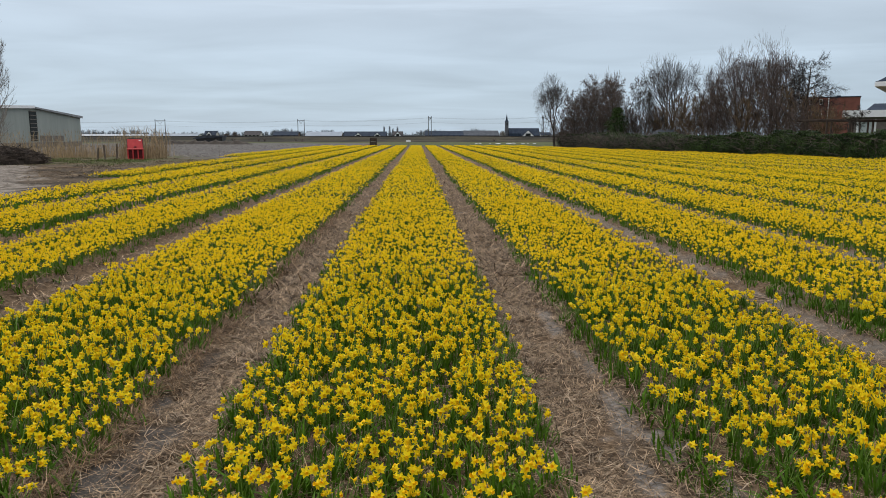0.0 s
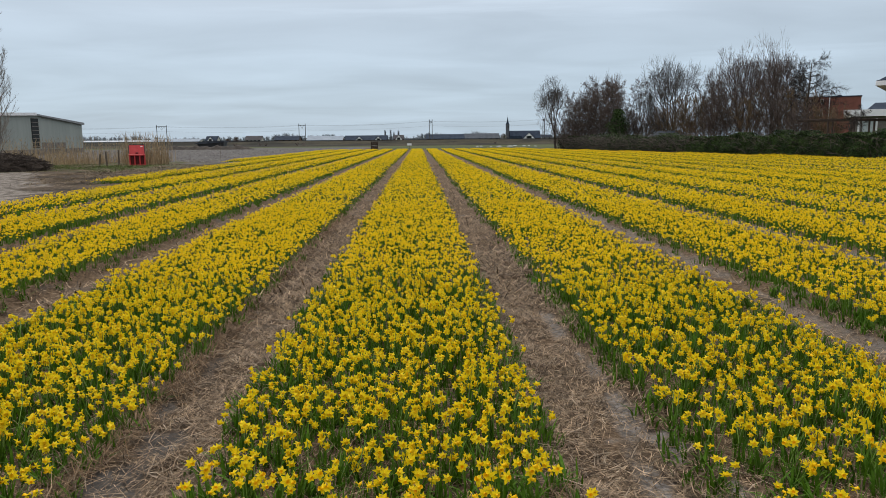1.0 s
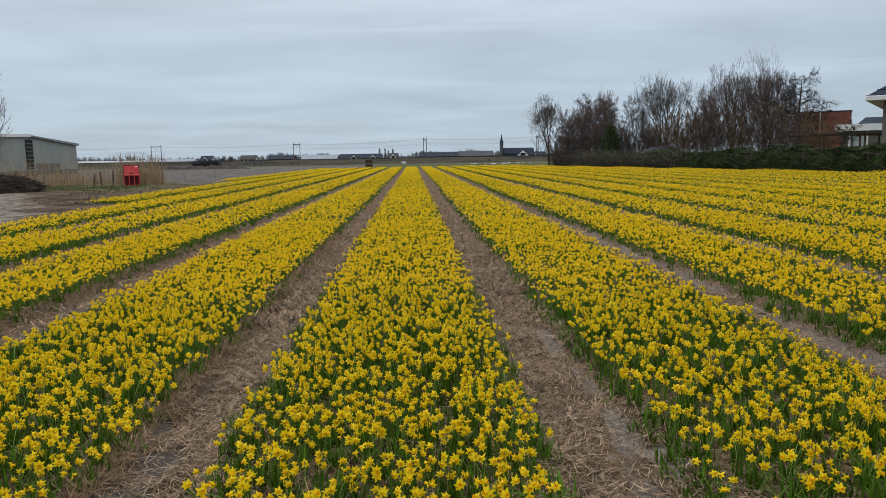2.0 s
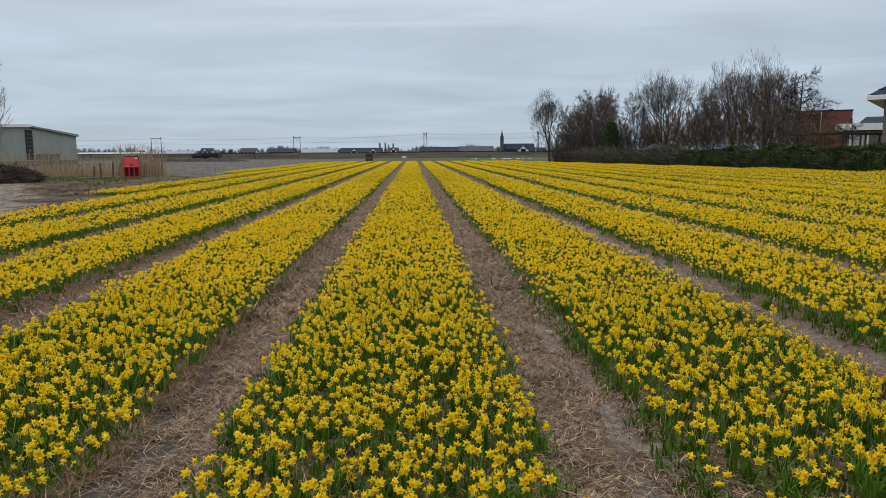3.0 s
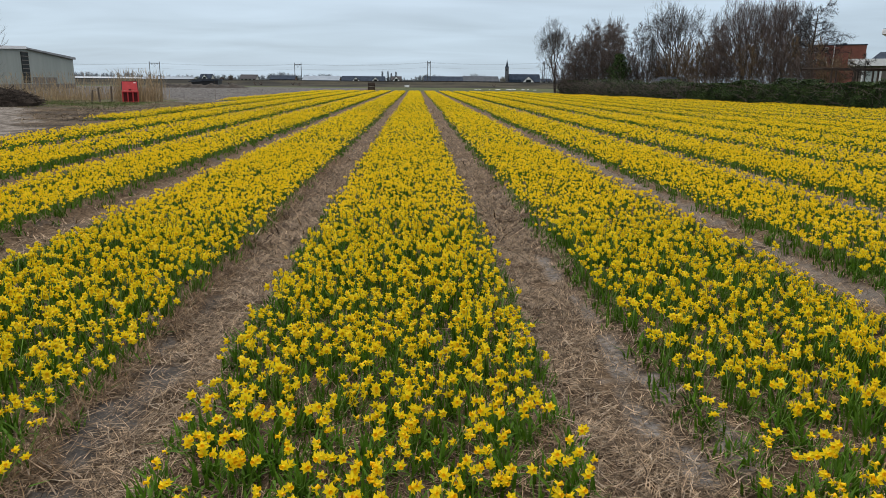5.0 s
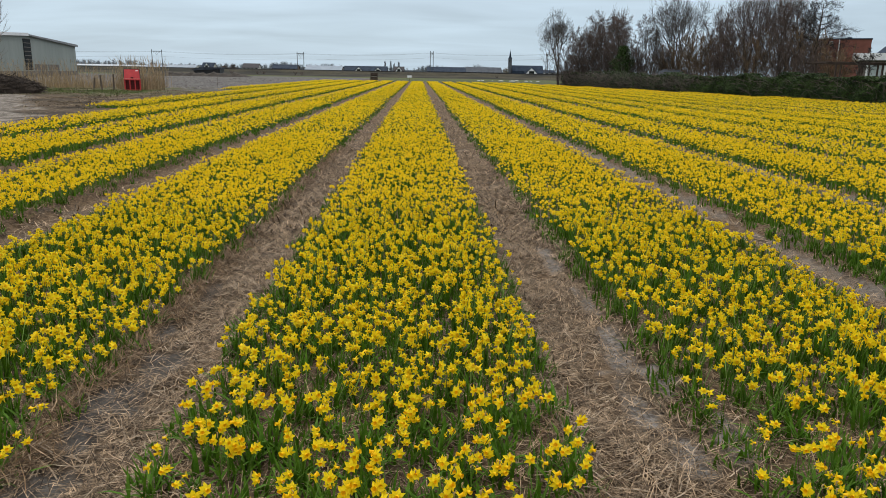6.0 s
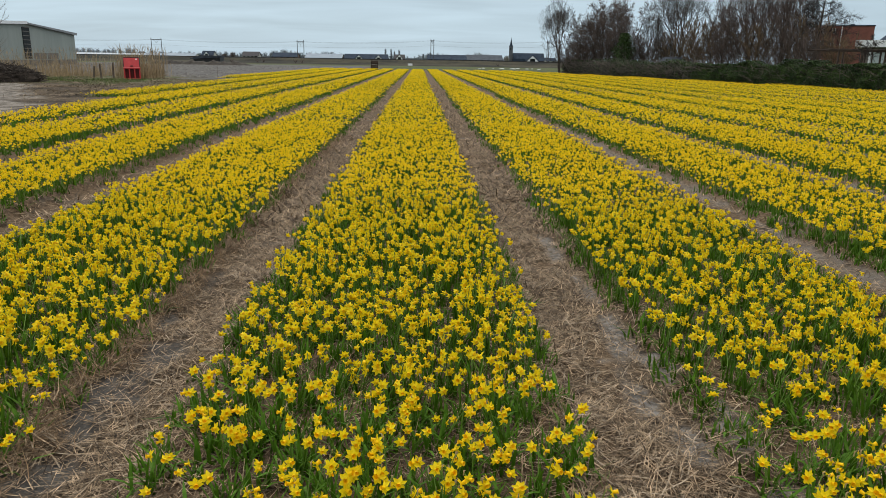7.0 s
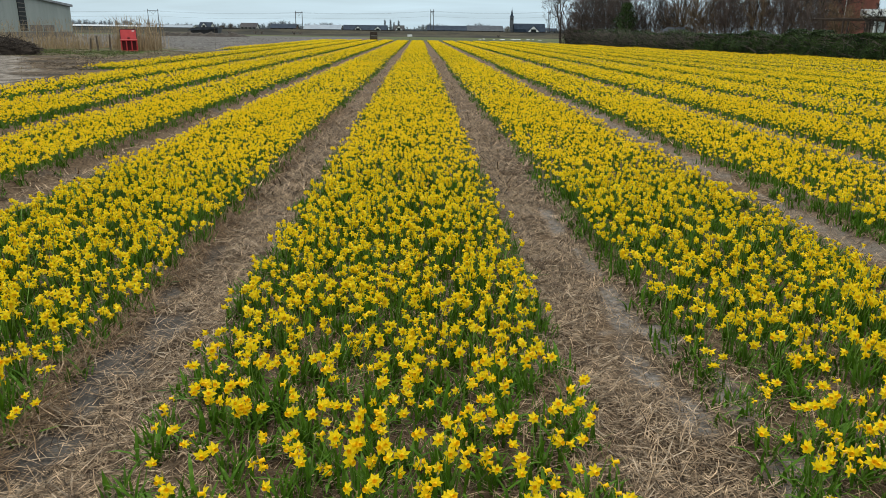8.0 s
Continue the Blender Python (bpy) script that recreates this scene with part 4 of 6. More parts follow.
# ---- hedge ----
def hedge(name, label, y0, y1, height, depth, per_m, leaf_size, leaf_mat, twig_mat, twigs, seed):
    r = np.random.default_rng(seed)
    hd = thing(name, label, "hedge")
    hd.location = (hedge_x(y0), y0, 0)
    ys = np.arange(y0, y1 + 0.01, 0.5)
    # solid core, coloured as the shade behind the leaves
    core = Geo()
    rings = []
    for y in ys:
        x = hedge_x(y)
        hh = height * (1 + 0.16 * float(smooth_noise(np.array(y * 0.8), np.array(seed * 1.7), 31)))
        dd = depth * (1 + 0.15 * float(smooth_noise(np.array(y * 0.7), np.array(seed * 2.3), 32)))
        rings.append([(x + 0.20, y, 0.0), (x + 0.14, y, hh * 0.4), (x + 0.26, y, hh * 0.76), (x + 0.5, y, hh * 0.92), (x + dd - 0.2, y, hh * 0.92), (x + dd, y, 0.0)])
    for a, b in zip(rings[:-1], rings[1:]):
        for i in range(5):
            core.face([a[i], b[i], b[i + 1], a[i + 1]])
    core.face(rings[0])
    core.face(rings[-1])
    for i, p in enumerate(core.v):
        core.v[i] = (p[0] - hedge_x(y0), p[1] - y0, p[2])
    part("shade_core", core, HEDGE_CORE, hd, unit=1)
    n = int(per_m * (y1 - y0))
    y = r.uniform(y0, y1, n)
    s = r.random(n) * (height + depth)
    hh = height * (1 + 0.16 * smooth_noise(y * 0.8, np.full(n, seed * 1.7), 31))
    front = s < height
    z = np.where(front, s / height * hh, hh * (0.93 + 0.10 * r.random(n)))
    bump = -0.05 + 0.30 * smooth_noise(y * 1.3, z * 1.6 + seed, 33)
    hx = np.array([hedge_x(v) for v in y])
    x = hx + np.where(front, np.maximum(z / hh - 0.6, 0) * 0.8 + np.minimum(bump, 0.02), s - height)
    z = z + np.where(front, 0, np.maximum(bump, -0.05) * 0.9)
    c = np.stack([x - hedge_x(y0), y - y0, z], 1)
    nrm = np.where(front[:, None], np.array([[-1.0, -0.3, 0.35]]), np.array([[-0.3, -0.2, 1.0]])) + r.normal(0, 0.5, (n, 3))
    nrm /= np.linalg.norm(nrm, axis=1)[:, None]
    a = np.cross(nrm, r.normal(0, 1, (n, 3)))
    a /= np.linalg.norm(a, axis=1)[:, None]
    b = np.cross(nrm, a)
    ls = leaf_size * r.uniform(0.6, 1.3, n)[:, None]
    v = np.stack([c - a * ls, c + b * ls * 0.7 + nrm * ls * 0.15, c + a * ls, c - b * ls * 0.7], 1).reshape(-1, 3)
    t = (np.array([(0, 1, 2), (0, 2, 3)])[None] + (np.arange(n) * 4)[:, None, None]).reshape(-1, 3)
    lv = new("leaves", arrays_mesh("leaves", v, t, np.zeros(len(t)), [leaf_mat]))
    lv.parent = hd
    if twigs:
        g = Geo()
        rnd = random.Random(seed)
        for i in range(int(twigs * (y1 - y0))):
            y = rnd.uniform(y0, y1)
            p = Vector((hedge_x(y) - hedge_x(y0) + rnd.uniform(-0.25, depth), y - y0, rnd.uniform(0.0, height * 0.8)))
            d = Vector((rnd.gauss(-0.3, 0.6), rnd.gauss(0, 0.7), rnd.uniform(0.1, 1.0))).normalized()
            ln = rnd.uniform(0.5, 1.5)
            g.tube([p, p + d * ln * 0.5, p + d * ln + Vector((0, 0, -0.15))], [0.012, 0.009, 0.005], 3)
        part("undergrowth", g, twig_mat, hd, unit=1)
    return hd


hedge("hedge", "dense dark green ivy hedge along the field", 40, 70, 1.72, 1.5, 1500, 0.062, IVY, TWIG_BROWN, 45, 1)
hedge("hedge", "dark green ivy hedge going on beside the field", 20, 40, 1.72, 1.5, 260, 0.11, IVY, TWIG_BROWN, 8, 5)
hedge("bramble_hedge", "straggling bramble hedge with dark leaves and brown canes", 70, 88, 1.7, 1.9, 600, 0.062, IVY, BRAMBLE, 200, 2)
hedge("bramble_hedge", "thicket of brown canes and few leaves at the hedge's end", 88, 102.3, 1.9, 2.3, 160, 0.075, IVY, BRAMBLE, 230, 3)


def ivy_stump(at, height, radius, n, seed):
    r = np.random.default_rng(seed)
    st = thing("ivy_clad_stump", "dark green ivy growing over a tree stump", "ivy", at)
    g = Geo().tube([(0, 0, -0.05), (0.05, 0, height * 0.5), (0, 0.05, height * 0.9)], [0.14, 0.12, 0.05], 6)
    part("trunk", g, BARK, st)
    th, u = r.uniform(0, 2 * np.pi, n), r.random(n)
    prof = radius * np.sqrt(np.clip(1 - (np.abs(u - 0.5) * 1.9) ** 2.2, 0.02, 1)) * (1 + 0.6 * smooth_noise(th * 1.5, u * 5, 41)) * r.uniform(0.4, 1.0, n)
    c = np.stack([np.cos(th) * prof, np.sin(th) * prof, u * height], 1) * PLAN
    nrm = np.stack([np.cos(th), np.sin(th), 0.4 + 0 * th], 1) + r.normal(0, 0.5, (n, 3))
    a = np.cross(nrm, r.normal(0, 1, (n, 3)))
    a /= np.linalg.norm(a, axis=1)[:, None]
    b = np.cross(nrm / np.linalg.norm(nrm, axis=1)[:, None], a)
    ls = 0.075 * r.uniform(0.6, 1.3, n)[:, None]
    v = np.stack([c - a * ls, c + b * ls * 0.7, c + a * ls, c - b * ls * 0.7], 1).reshape(-1, 3)
    t = (np.array([(0, 1, 2), (0, 2, 3)])[None] + (np.arange(n) * 4)[:, None, None]).reshape(-1, 3)
    lv = new("leaves", arrays_mesh("leaves", v, t, np.zeros(len(t)), [IVY]))
    lv.parent = st


ivy_stump((17.25, 62.0, 0), 3.5, 0.85, 4600, 4)


# ---- embankment across the far end ----
BANK = surf("bank_dry_grass", (0.013, 0.012, 0.006), (0.042, 0.036, 0.019), 0.22, 0.95, fine=0.45, stretch=(0.35, 1, 2.5), low=0.42, high=0.58)
g = Geo()
prof = [(-6, 0.0), (-3.0, 0.45), (-1.0, 0.98), (0, 1.06), (4, 1.06), (9, 0.0)]
xs = np.arange(-330, 430, 4.0)
for i in range(len(xs) - 1):
    for (ya, za), (yb, zb) in zip(prof[:-1], prof[1:]):
        j0, j1 = 0.05 * math.sin(xs[i] * 0.21), 0.05 * math.sin(xs[i + 1] * 0.21)
        g.face([(xs[i], 141 + ya, za * (1 + j0)), (xs[i + 1], 141 + ya, za * (1 + j1)), (xs[i + 1], 141 + yb, zb * (1 + j1)), (xs[i], 141 + yb, zb * (1 + j0))])
tagged(new("embankment", g.mesh("embankment", [BANK])), "low embankment covered in dry brown grass", "embankment", kind="structure")

RAIL = surf("dark_rail", (0.03, 0.028, 0.026), (0.05, 0.046, 0.042), 0.5, 0.8)
tagged(new("embankment_kerb", Geo().box(-330, 430, 140.6, 140.9, 1.0, 1.14).mesh("embankment_kerb", [RAIL])), "dark edge along the top of the embankment", "kerb", kind="structure")

# ---- the grey-green barn ----
METAL_WALL = surf("grey_green_cladding", (0.25, 0.28, 0.247), (0.295, 0.32, 0.287), 0.5, 0.55, fine=0.05, stretch=(1, 1, 0.2), spec=0.4)
WHITE = surf("white_paint", (0.80, 0.80, 0.80), (0.86, 0.86, 0.85), 1.5, 0.5, fine=0.04)
DARK_GLASS = surf("dark_glass", (0.012, 0.016, 0.016), (0.02, 0.024, 0.024), 1.0, 0.6, fine=0.05, spec=0.1)
ROOF_GREY = surf("grey_sheet_roof", (0.20, 0.21, 0.22), (0.28, 0.29, 0.30), 0.4, 0.7, fine=0.15)
PLINTH = surf("stained_plinth", (0.14, 0.12, 0.10), (0.22, 0.20, 0.18), 0.8, 0.9, fine=0.2)
barn = thing("barn", "grey-green metal-clad barn with a low gable and dark window strip", "barn", (-36.8, 71.0, 0), math.degrees(math.atan2(15.5, -2.6)))
# in the barn's own frame: x runs along the gable wall, y into the barn
HALF, EAVE, RIDGE, DEEP = 15.7, 3.17, 3.78, 30.0
g = Geo().hull([(-HALF, 0, 0), (HALF, 0, 0), (HALF, 0, EAVE), (0, 0, RIDGE), (-HALF, 0, EAVE), (-HALF, DEEP, 0), (HALF, DEEP, 0), (HALF, DEEP, EAVE), (0, DEEP, RIDGE), (-HALF, DEEP, EAVE)],
                [(0, 1, 2, 3, 4), (5, 9, 8, 7, 6), (1, 6, 7, 2), (0, 4, 9, 5)])
part("wall", g, METAL_WALL, barn)
g = Geo()
for s in (-1, 1):
    g.hull([(s * (HALF + 0.04), -0.25, EAVE), (0, -0.25, RIDGE + 0.01), (0, DEEP + 0.25, RIDGE + 0.01), (s * (HALF + 0.04), DEEP + 0.25, EAVE),
            (s * (HALF + 0.04), -0.25, EAVE + 0.1), (0, -0.25, RIDGE + 0.11), (0, DEEP + 0.25, RIDGE + 0.11), (s * (HALF + 0.04), DEEP + 0.25, EAVE + 0.1)],
           [(0, 1, 2, 3), (4, 7, 6, 5), (0, 4, 5, 1), (2, 6, 7, 3), (0, 3, 7, 4)])
part("roof", g, ROOF_GREY, barn)
g = Geo().hull([(-HALF - 0.2, -0.30, EAVE - 0.02), (-0.05, -0.30, RIDGE - 0.06), (-0.05, -0.30, RIDGE + 0.20), (-HALF - 0.2, -0.30, EAVE + 0.24),
                (-HALF - 0.2, -0.26, EAVE - 0.02), (-0.05, -0.26, RIDGE - 0.06), (-0.05, -0.26, RIDGE + 0.20), (-HALF - 0.2, -0.26, EAVE + 0.24)],
               [(0, 1, 2, 3), (7, 6, 5, 4), (3, 2, 6, 7), (0, 4, 5, 1), (1, 5, 6, 2)])
g2 = Geo().hull([(p[0] * -1 * (HALF + 0.04) / (HALF + 0.2), p[1], p[2] - (0.12 if p[2] > RIDGE + 0.1 or 0.2 > p[2] - EAVE > 0.1 else 0)) for p in g.v], [(3, 2, 1, 0), (4, 5, 6, 7), (7, 6, 2, 3), (1, 5, 4, 0), (2, 6, 5, 1)])
part("barge_board", g, WHITE, barn, "white barge board")
part("barge_board", g2, ROOF_GREY, barn, "grey barge board")
win = part("window", Geo().box(-0.95, 0.95, -0.05, 0.0, 0.6, 3.42), DARK_GLASS, barn, "tall dark window strip")
for i in range(9):
    z = 0.75 + i * 0.38
    part("glazing_bar", Geo().box(-0.95, 0.95, -0.09, -0.05, z, z + 0.06), PLINTH, win)
for x0, x1 in ((1.6, 5.2), (5.6, 9.0)):
    part("vent_panel", Geo().box(x0, x1, -0.04, 0.0, 0.55, 1.15), PLINTH, barn, "brown stained low panel")
part("plinth", Geo().box(-HALF, HALF, -0.03, 0.0, 0.0, 0.5), PLINTH, barn)

# ---- reeds, posts, the heap and rough grass beside the field ----
def reed_belt(n, x0, x1, y0, y1, tall, seed, label):
    r = np.random.default_rng(seed)
    x, y = r.uniform(x0, x1, n), r.uniform(y0, y1, n)
    clump = smooth_noise(x * 0.9 + 7, y * 1.3, 51)
    keep = r.random(n) < 0.42 + 0.95 * clump
    x, y, clump = x[keep], y[keep], clump[keep]
    n = len(x)
    h = tall * (0.38 + 0.75 * r.random(n) ** 2.0 + 0.12 * clump)
    lean = r.normal(0, 0.12, (n, 2)) * h[:, None]
    w = r.uniform(0.006, 0.013, n)
    z = np.zeros(n)
    q = r.uniform(0, np.pi, n)
    sx, sy = np.cos(q) * w, np.sin(q) * w
    lo = np.stack([x, y, z], 1)
    mid = np.stack([x + lean[:, 0] * 0.4, y + lean[:, 1] * 0.4, h * 0.55], 1)
    hi = np.stack([x + lean[:, 0] * 0.8, y + lean[:, 1] * 0.8, h * 0.86], 1)
    tip = np.stack([x + lean[:, 0] * 1.15, y + lean[:, 1] * 1.15, h], 1)
    s = np.stack([sx, sy, z], 1)
    v = np.stack([lo - s, lo + s, mid - s * 0.8, mid + s * 0.8, hi - s * 0.5, hi + s * 0.5, hi - s * 1.6, hi + s * 1.6, tip], 1).reshape(-1, 3)
    t = np.array([(0, 1, 3), (0, 3, 2), (2, 3, 5), (2, 5, 4), (6, 7, 8)])
    t = (t[None] + (np.arange(n) * 9)[:, None, None]).reshape(-1, 3)
    return tagged(new("reeds", arrays_mesh("reeds", v, t, np.zeros(len(t)), [REED])), label, "reeds", kind="stuff")


reed_belt(2700, -36.0, -18.9, 52.0, 57.0, 1.85, 1, "belt of dry beige reeds along a ditch")
reed_belt(1300, -21.2, -18.1, 51.5, 53.2, 2.1, 2, "dense clump of tall dry reeds")
reed_belt(900, -45.0, -30.0, 57.4, 62.0, 1.7, 3, "dry reeds in front of the barn")
reed_belt(4600, -40.0, -19.6, 52.0, 58.5, 0.80, 4, "broken short dry reeds and dead stalks along a ditch")
WOOD_OLD = surf("weathered_wood", (0.09, 0.07, 0.05), (0.15, 0.12, 0.09), 5, 0.9, fine=0.25, bump=0.4, bump_scale=60, stretch=(1, 1, 0.2))
for x, lean, h in ((-14.95, 6, 0.55), (-14.6, -3, 0.66), (-14.05, 1, 0.72)):
    ob = new("fence_post", Geo().tube([(0, 0, -0.15), (0, 0, h * 0.5), (0.01, 0, h)], [0.045, 0.042, 0.038], 7, cap=True).mesh("fence_post", [WOOD_OLD]))
    ob.matrix_basis = pose(x * PLAN, 34.3 * PLAN, 0, 0, lean, 0)
    tagged(ob, "short weathered wooden post in front of the reeds", "post", "posts before the reeds")

PILE = surf("dark_brush", (0.035, 0.026, 0.02), (0.075, 0.058, 0.045), 3, 0.95, island=0.4)
r = random.Random(3)
heap = thing("brush_heap", "heap of dark rotting branches and brush", "heap", (-16.15, 28.5, 0))
g = Geo()
n = 22
rings = []
for i in range(7):
    t = i / 6
    rr = math.cos(t * math.pi / 2)
    rings.append([(1.65 * rr * math.cos(6.283 * j / n) * (1 + 0.12 * math.sin(j * 2.1 + i)), 1.1 * rr * math.sin(6.283 * j / n), 0.60 * math.sin(t * math.pi / 2) * (1 + 0.2 * math.sin(j * 1.3 + i * 2))) for j in range(n)])
for a, b in zip(rings[:-1], rings[1:]):
    for j in range(n):
        g.face([a[j], a[(j + 1) % n], b[(j + 1) % n], b[j]])
part("heap_core", g, PILE, heap)
g = Geo()
for i in range(1500):
    u, q = r.random() ** 0.5, r.uniform(0, 6.283)
    p = Vector((1.75 * u * math.cos(q), 1.15 * u * math.sin(q), 0.62 * math.sqrt(max(0, 1 - u * u)) + 0.01))
    d = Vector((r.gauss(0, 1), r.gauss(0, 1), r.gauss(0.05, 0.3))).normalized() * r.uniform(0.15, 0.6)
    g.tube([p - d * 0.5, p + Vector((0, 0, 0.03)), p + d * 0.5], [0.012, 0.011, 0.005], 3)
part("brushwood", g, PILE, heap)


def tufts(name, label, n, box, tall, mats, seed, width=0.004, category="grass", lie=1.2):
    r = np.random.default_rng(seed)
    x, y = r.uniform(box[0], box[1], n), r.uniform(box[2], box[3], n)
    keep = smooth_noise(x * 0.8 + 3, y * 0.8, 61 + seed) + r.random(n) * 0.7 > 0.25
    keep &= (path_dip(x, y) < 0.2) & ((x > -8) | (x + 0.53 * y > 0.5 + r.normal(0, 0.8, n)))
    x, y = x[keep], y[keep]
    n = len(x)
    h = tall * r.uniform(0.4, 1.1, n)
    q = r.uniform(0, 6.283, n)
    z = ground_z(x, y)
    w = width * r.uniform(0.6, 1.3, n)
    lean = r.uniform(0.2, lie, n)
    b = np.stack([x, y, z], 1)
    s = np.stack([-np.sin(q) * w, np.cos(q) * w, 0 * w], 1)
    tip = b + np.stack([np.cos(q) * h * lean, np.sin(q) * h * lean, h], 1)
    v = np.stack([b - s, b + s, tip], 1).reshape(-1, 3)
    t = np.arange(n * 3).reshape(-1, 3)
    return tagged(new(name, arrays_mesh(name, v, t, np.zeros(n), mats)), label, category, kind="stuff")


tufts("grass_tufts", "rough short grass between the sandy track and the reeds", 12000, (-28, -17, 43, 51.8), 0.11, [GRASS], 1, 0.014)
tufts("dead_grass", "dead brown grass on the verge beside the daffodils", 60000, (-34, -10.9, 20, 51.5), 0.03, [surf("dead_grass_dark", (0.085, 0.058, 0.032), (0.20, 0.145, 0.088), 0.8, 0.9, island=0.5)], 2, 0.013, "dead grass", 8.0)


tufts("dead_grass", "long matted brown grass on the verge before the reeds", 26000, (-27, -11.5, 26, 50.5), 0.075, [surf("verge_grass", (0.085, 0.060, 0.034), (0.21, 0.155, 0.095), 0.8, 0.9, island=0.6)], 3, 0.018, "dead grass", 4.0)
tufts("grass_tufts", "patches of green grass among the dead verge grass", 5000, (-24, -16.5, 39, 47), 0.16, [GRASS], 4, 0.012, "grass", 1.6)


def clods(n, box, size, seed, mats, label):
    """Lumps of soil lying about, each a small uneven pyramid."""
    r = np.random.default_rng(seed)
    x, y = r.uniform(box[0], box[1], n), box[2] + (box[3] - box[2]) * r.random(n) ** 1.7
    z = ground_z(x, y) - 0.01
    s = size * r.uniform(0.4, 1.3, n)
    q = r.uniform(0, 6.283, n)
    pts = [np.stack([x + np.cos(q + k * 1.571) * s * (1 + 0.3 * (k % 2)), y + np.sin(q + k * 1.571) * s, z], 1) for k in range(4)]
    pts.append(np.stack([x + r.normal(0, 0.3, n) * s, y, z + s * r.uniform(0.5, 0.9, n)], 1))
    v = np.stack(pts, 1).reshape(-1, 3)
    t = (np.array([(0, 1, 4), (1, 2, 4), (2, 3, 4), (3, 0, 4)])[None] + (np.arange(n) * 5)[:, None, None]).reshape(-1, 3)
    return tagged(new("soil_clods", arrays_mesh("soil_clods", v, t, np.zeros(len(t)), mats)), label, "soil clods", kind="stuff")


CLOD = surf("clod_soil", (0.075, 0.069, 0.063), (0.15, 0.139, 0.128), 2, 0.95, fine=0.2, island=0.35)
clods(7000, (-62, -14.2, 56, 145), 0.13, 1, [CLOD], "clods of grey soil on the tilled plot")
sx = rng.uniform(-27, -11.2, 15000)
sy = rng.uniform(24, 50, 15000)
lying = (sx + 0.53 * sy > 0.3 + rng.normal(0, 0.7, 15000)) & (smooth_noise(sx * 0.7, sy * 0.5, 81) > -0.5)
strands("dead_grass", "flattened dead stalks lying on the verge before the reeds", np.stack([sx, sy], 1)[lying], 0.42, 0.012, 0.10, [bpy.data.materials["verge_grass"]], "dead grass")

weeds = tufts("grass_weeds", "thin green grass and weeds between the daffodil plants", 26000, (-3.7, 3.7, 1.5, 7.0), 0.09, [LEAF], 5, 0.0035, "weeds")

clods(130, (-1.75, 1.75, 1.6, 7.0), 0.011, 3, [surf("white_shell", (0.55, 0.53, 0.50), (0.7, 0.69, 0.66), 40, 0.6)], "bits of white shell on the sandy soil").name = "shell_fragments"

# ---- the red bin ----
RED = surf("red_plastic", (0.42, 0.022, 0.025), (0.50, 0.035, 0.035), 3, 0.45, fine=0.06, spec=0.45)
# darker copy of the red: shade of the recess in the colour; latch shares it
RED_DARK = surf("red_plastic_shade_and_latch", (0.10, 0.012, 0.012), (0.13, 0.015, 0.015), 3, 0.6, fine=0.06)
BLACK = surf("black_plastic", (0.015, 0.015, 0.015), (0.025, 0.025, 0.025), 5, 0.5)
binn = thing("red_bin", "red plastic bin with a raised lid and ribbed front", "bin", (-12.92, 33.6, 0), 21)
binn.scale = (0.93, 0.93, 0.96)
g = Geo()
g.box(-0.34, 0.34, -0.02, 0.30, 0.02, 0.06)
g.box(-0.36, 0.36, 0.26, 0.30, 0.04, 0.52)
g.box(-0.36, -0.32, -0.20, 0.26, 0.04, 0.52)
g.box(0.32, 0.36, -0.20, 0.26, 0.04, 0.52)
part("body", g, RED, binn)
part("recess", Geo().box(-0.32, 0.32, -0.10, -0.06, 0.06, 0.50), RED_DARK, binn, "recessed front with its shade put into the dark red")
for x in (-0.34, -0.115, 0.115, 0.34):
    part("rib", Geo().box(x - 0.03, x + 0.03, -0.24, -0.10, 0.03, 0.50, cut=0.01), RED, binn)
part("foot_rail", Geo().box(-0.37, 0.37, -0.25, -0.08, 0.0, 0.06, cut=0.012), RED, binn)
part("rim", Geo().box(-0.385, 0.385, -0.26, 0.32, 0.49, 0.55, cut=0.015), RED, binn)
g = Geo().hull([(-0.36, 0.18, 0.56), (0.36, 0.18, 0.56), (0.34, 0.36, 0.98), (-0.34, 0.36, 0.98), (-0.36, 0.24, 0.56), (0.36, 0.24, 0.56), (0.34, 0.42, 0.98), (-0.34, 0.42, 0.98)],
               [(0, 1, 2, 3), (7, 6, 5, 4), (0, 3, 7, 4), (1, 5, 6, 2), (3, 2, 6, 7), (0, 4, 5, 1)])
lid = part("lid", g, RED, binn, "bright red raised lid")
g = Geo().tube([(-0.365, 0.18, 0.58), (-0.36, 0.36, 0.97), (-0.33, 0.385, 1.0), (0.33, 0.385, 1.0), (0.36, 0.36, 0.97), (0.365, 0.18, 0.58)], [0.018] * 6, 5, cap=True)
part("edge_seal", g, BLACK, lid, "black lid edge")
g = Geo().hull([(0.18, 0.322, 0.905), (0.28, 0.322, 0.905), (0.28, 0.338, 0.942), (0.18, 0.338, 0.942)], [(0, 1, 2, 3)])
part("sticker", g, WHITE, lid, "white sticker")
part("latch", Geo().box(-0.06, 0.06, 0.15, 0.22, 0.58, 0.64, cut=0.01), RED_DARK, lid)

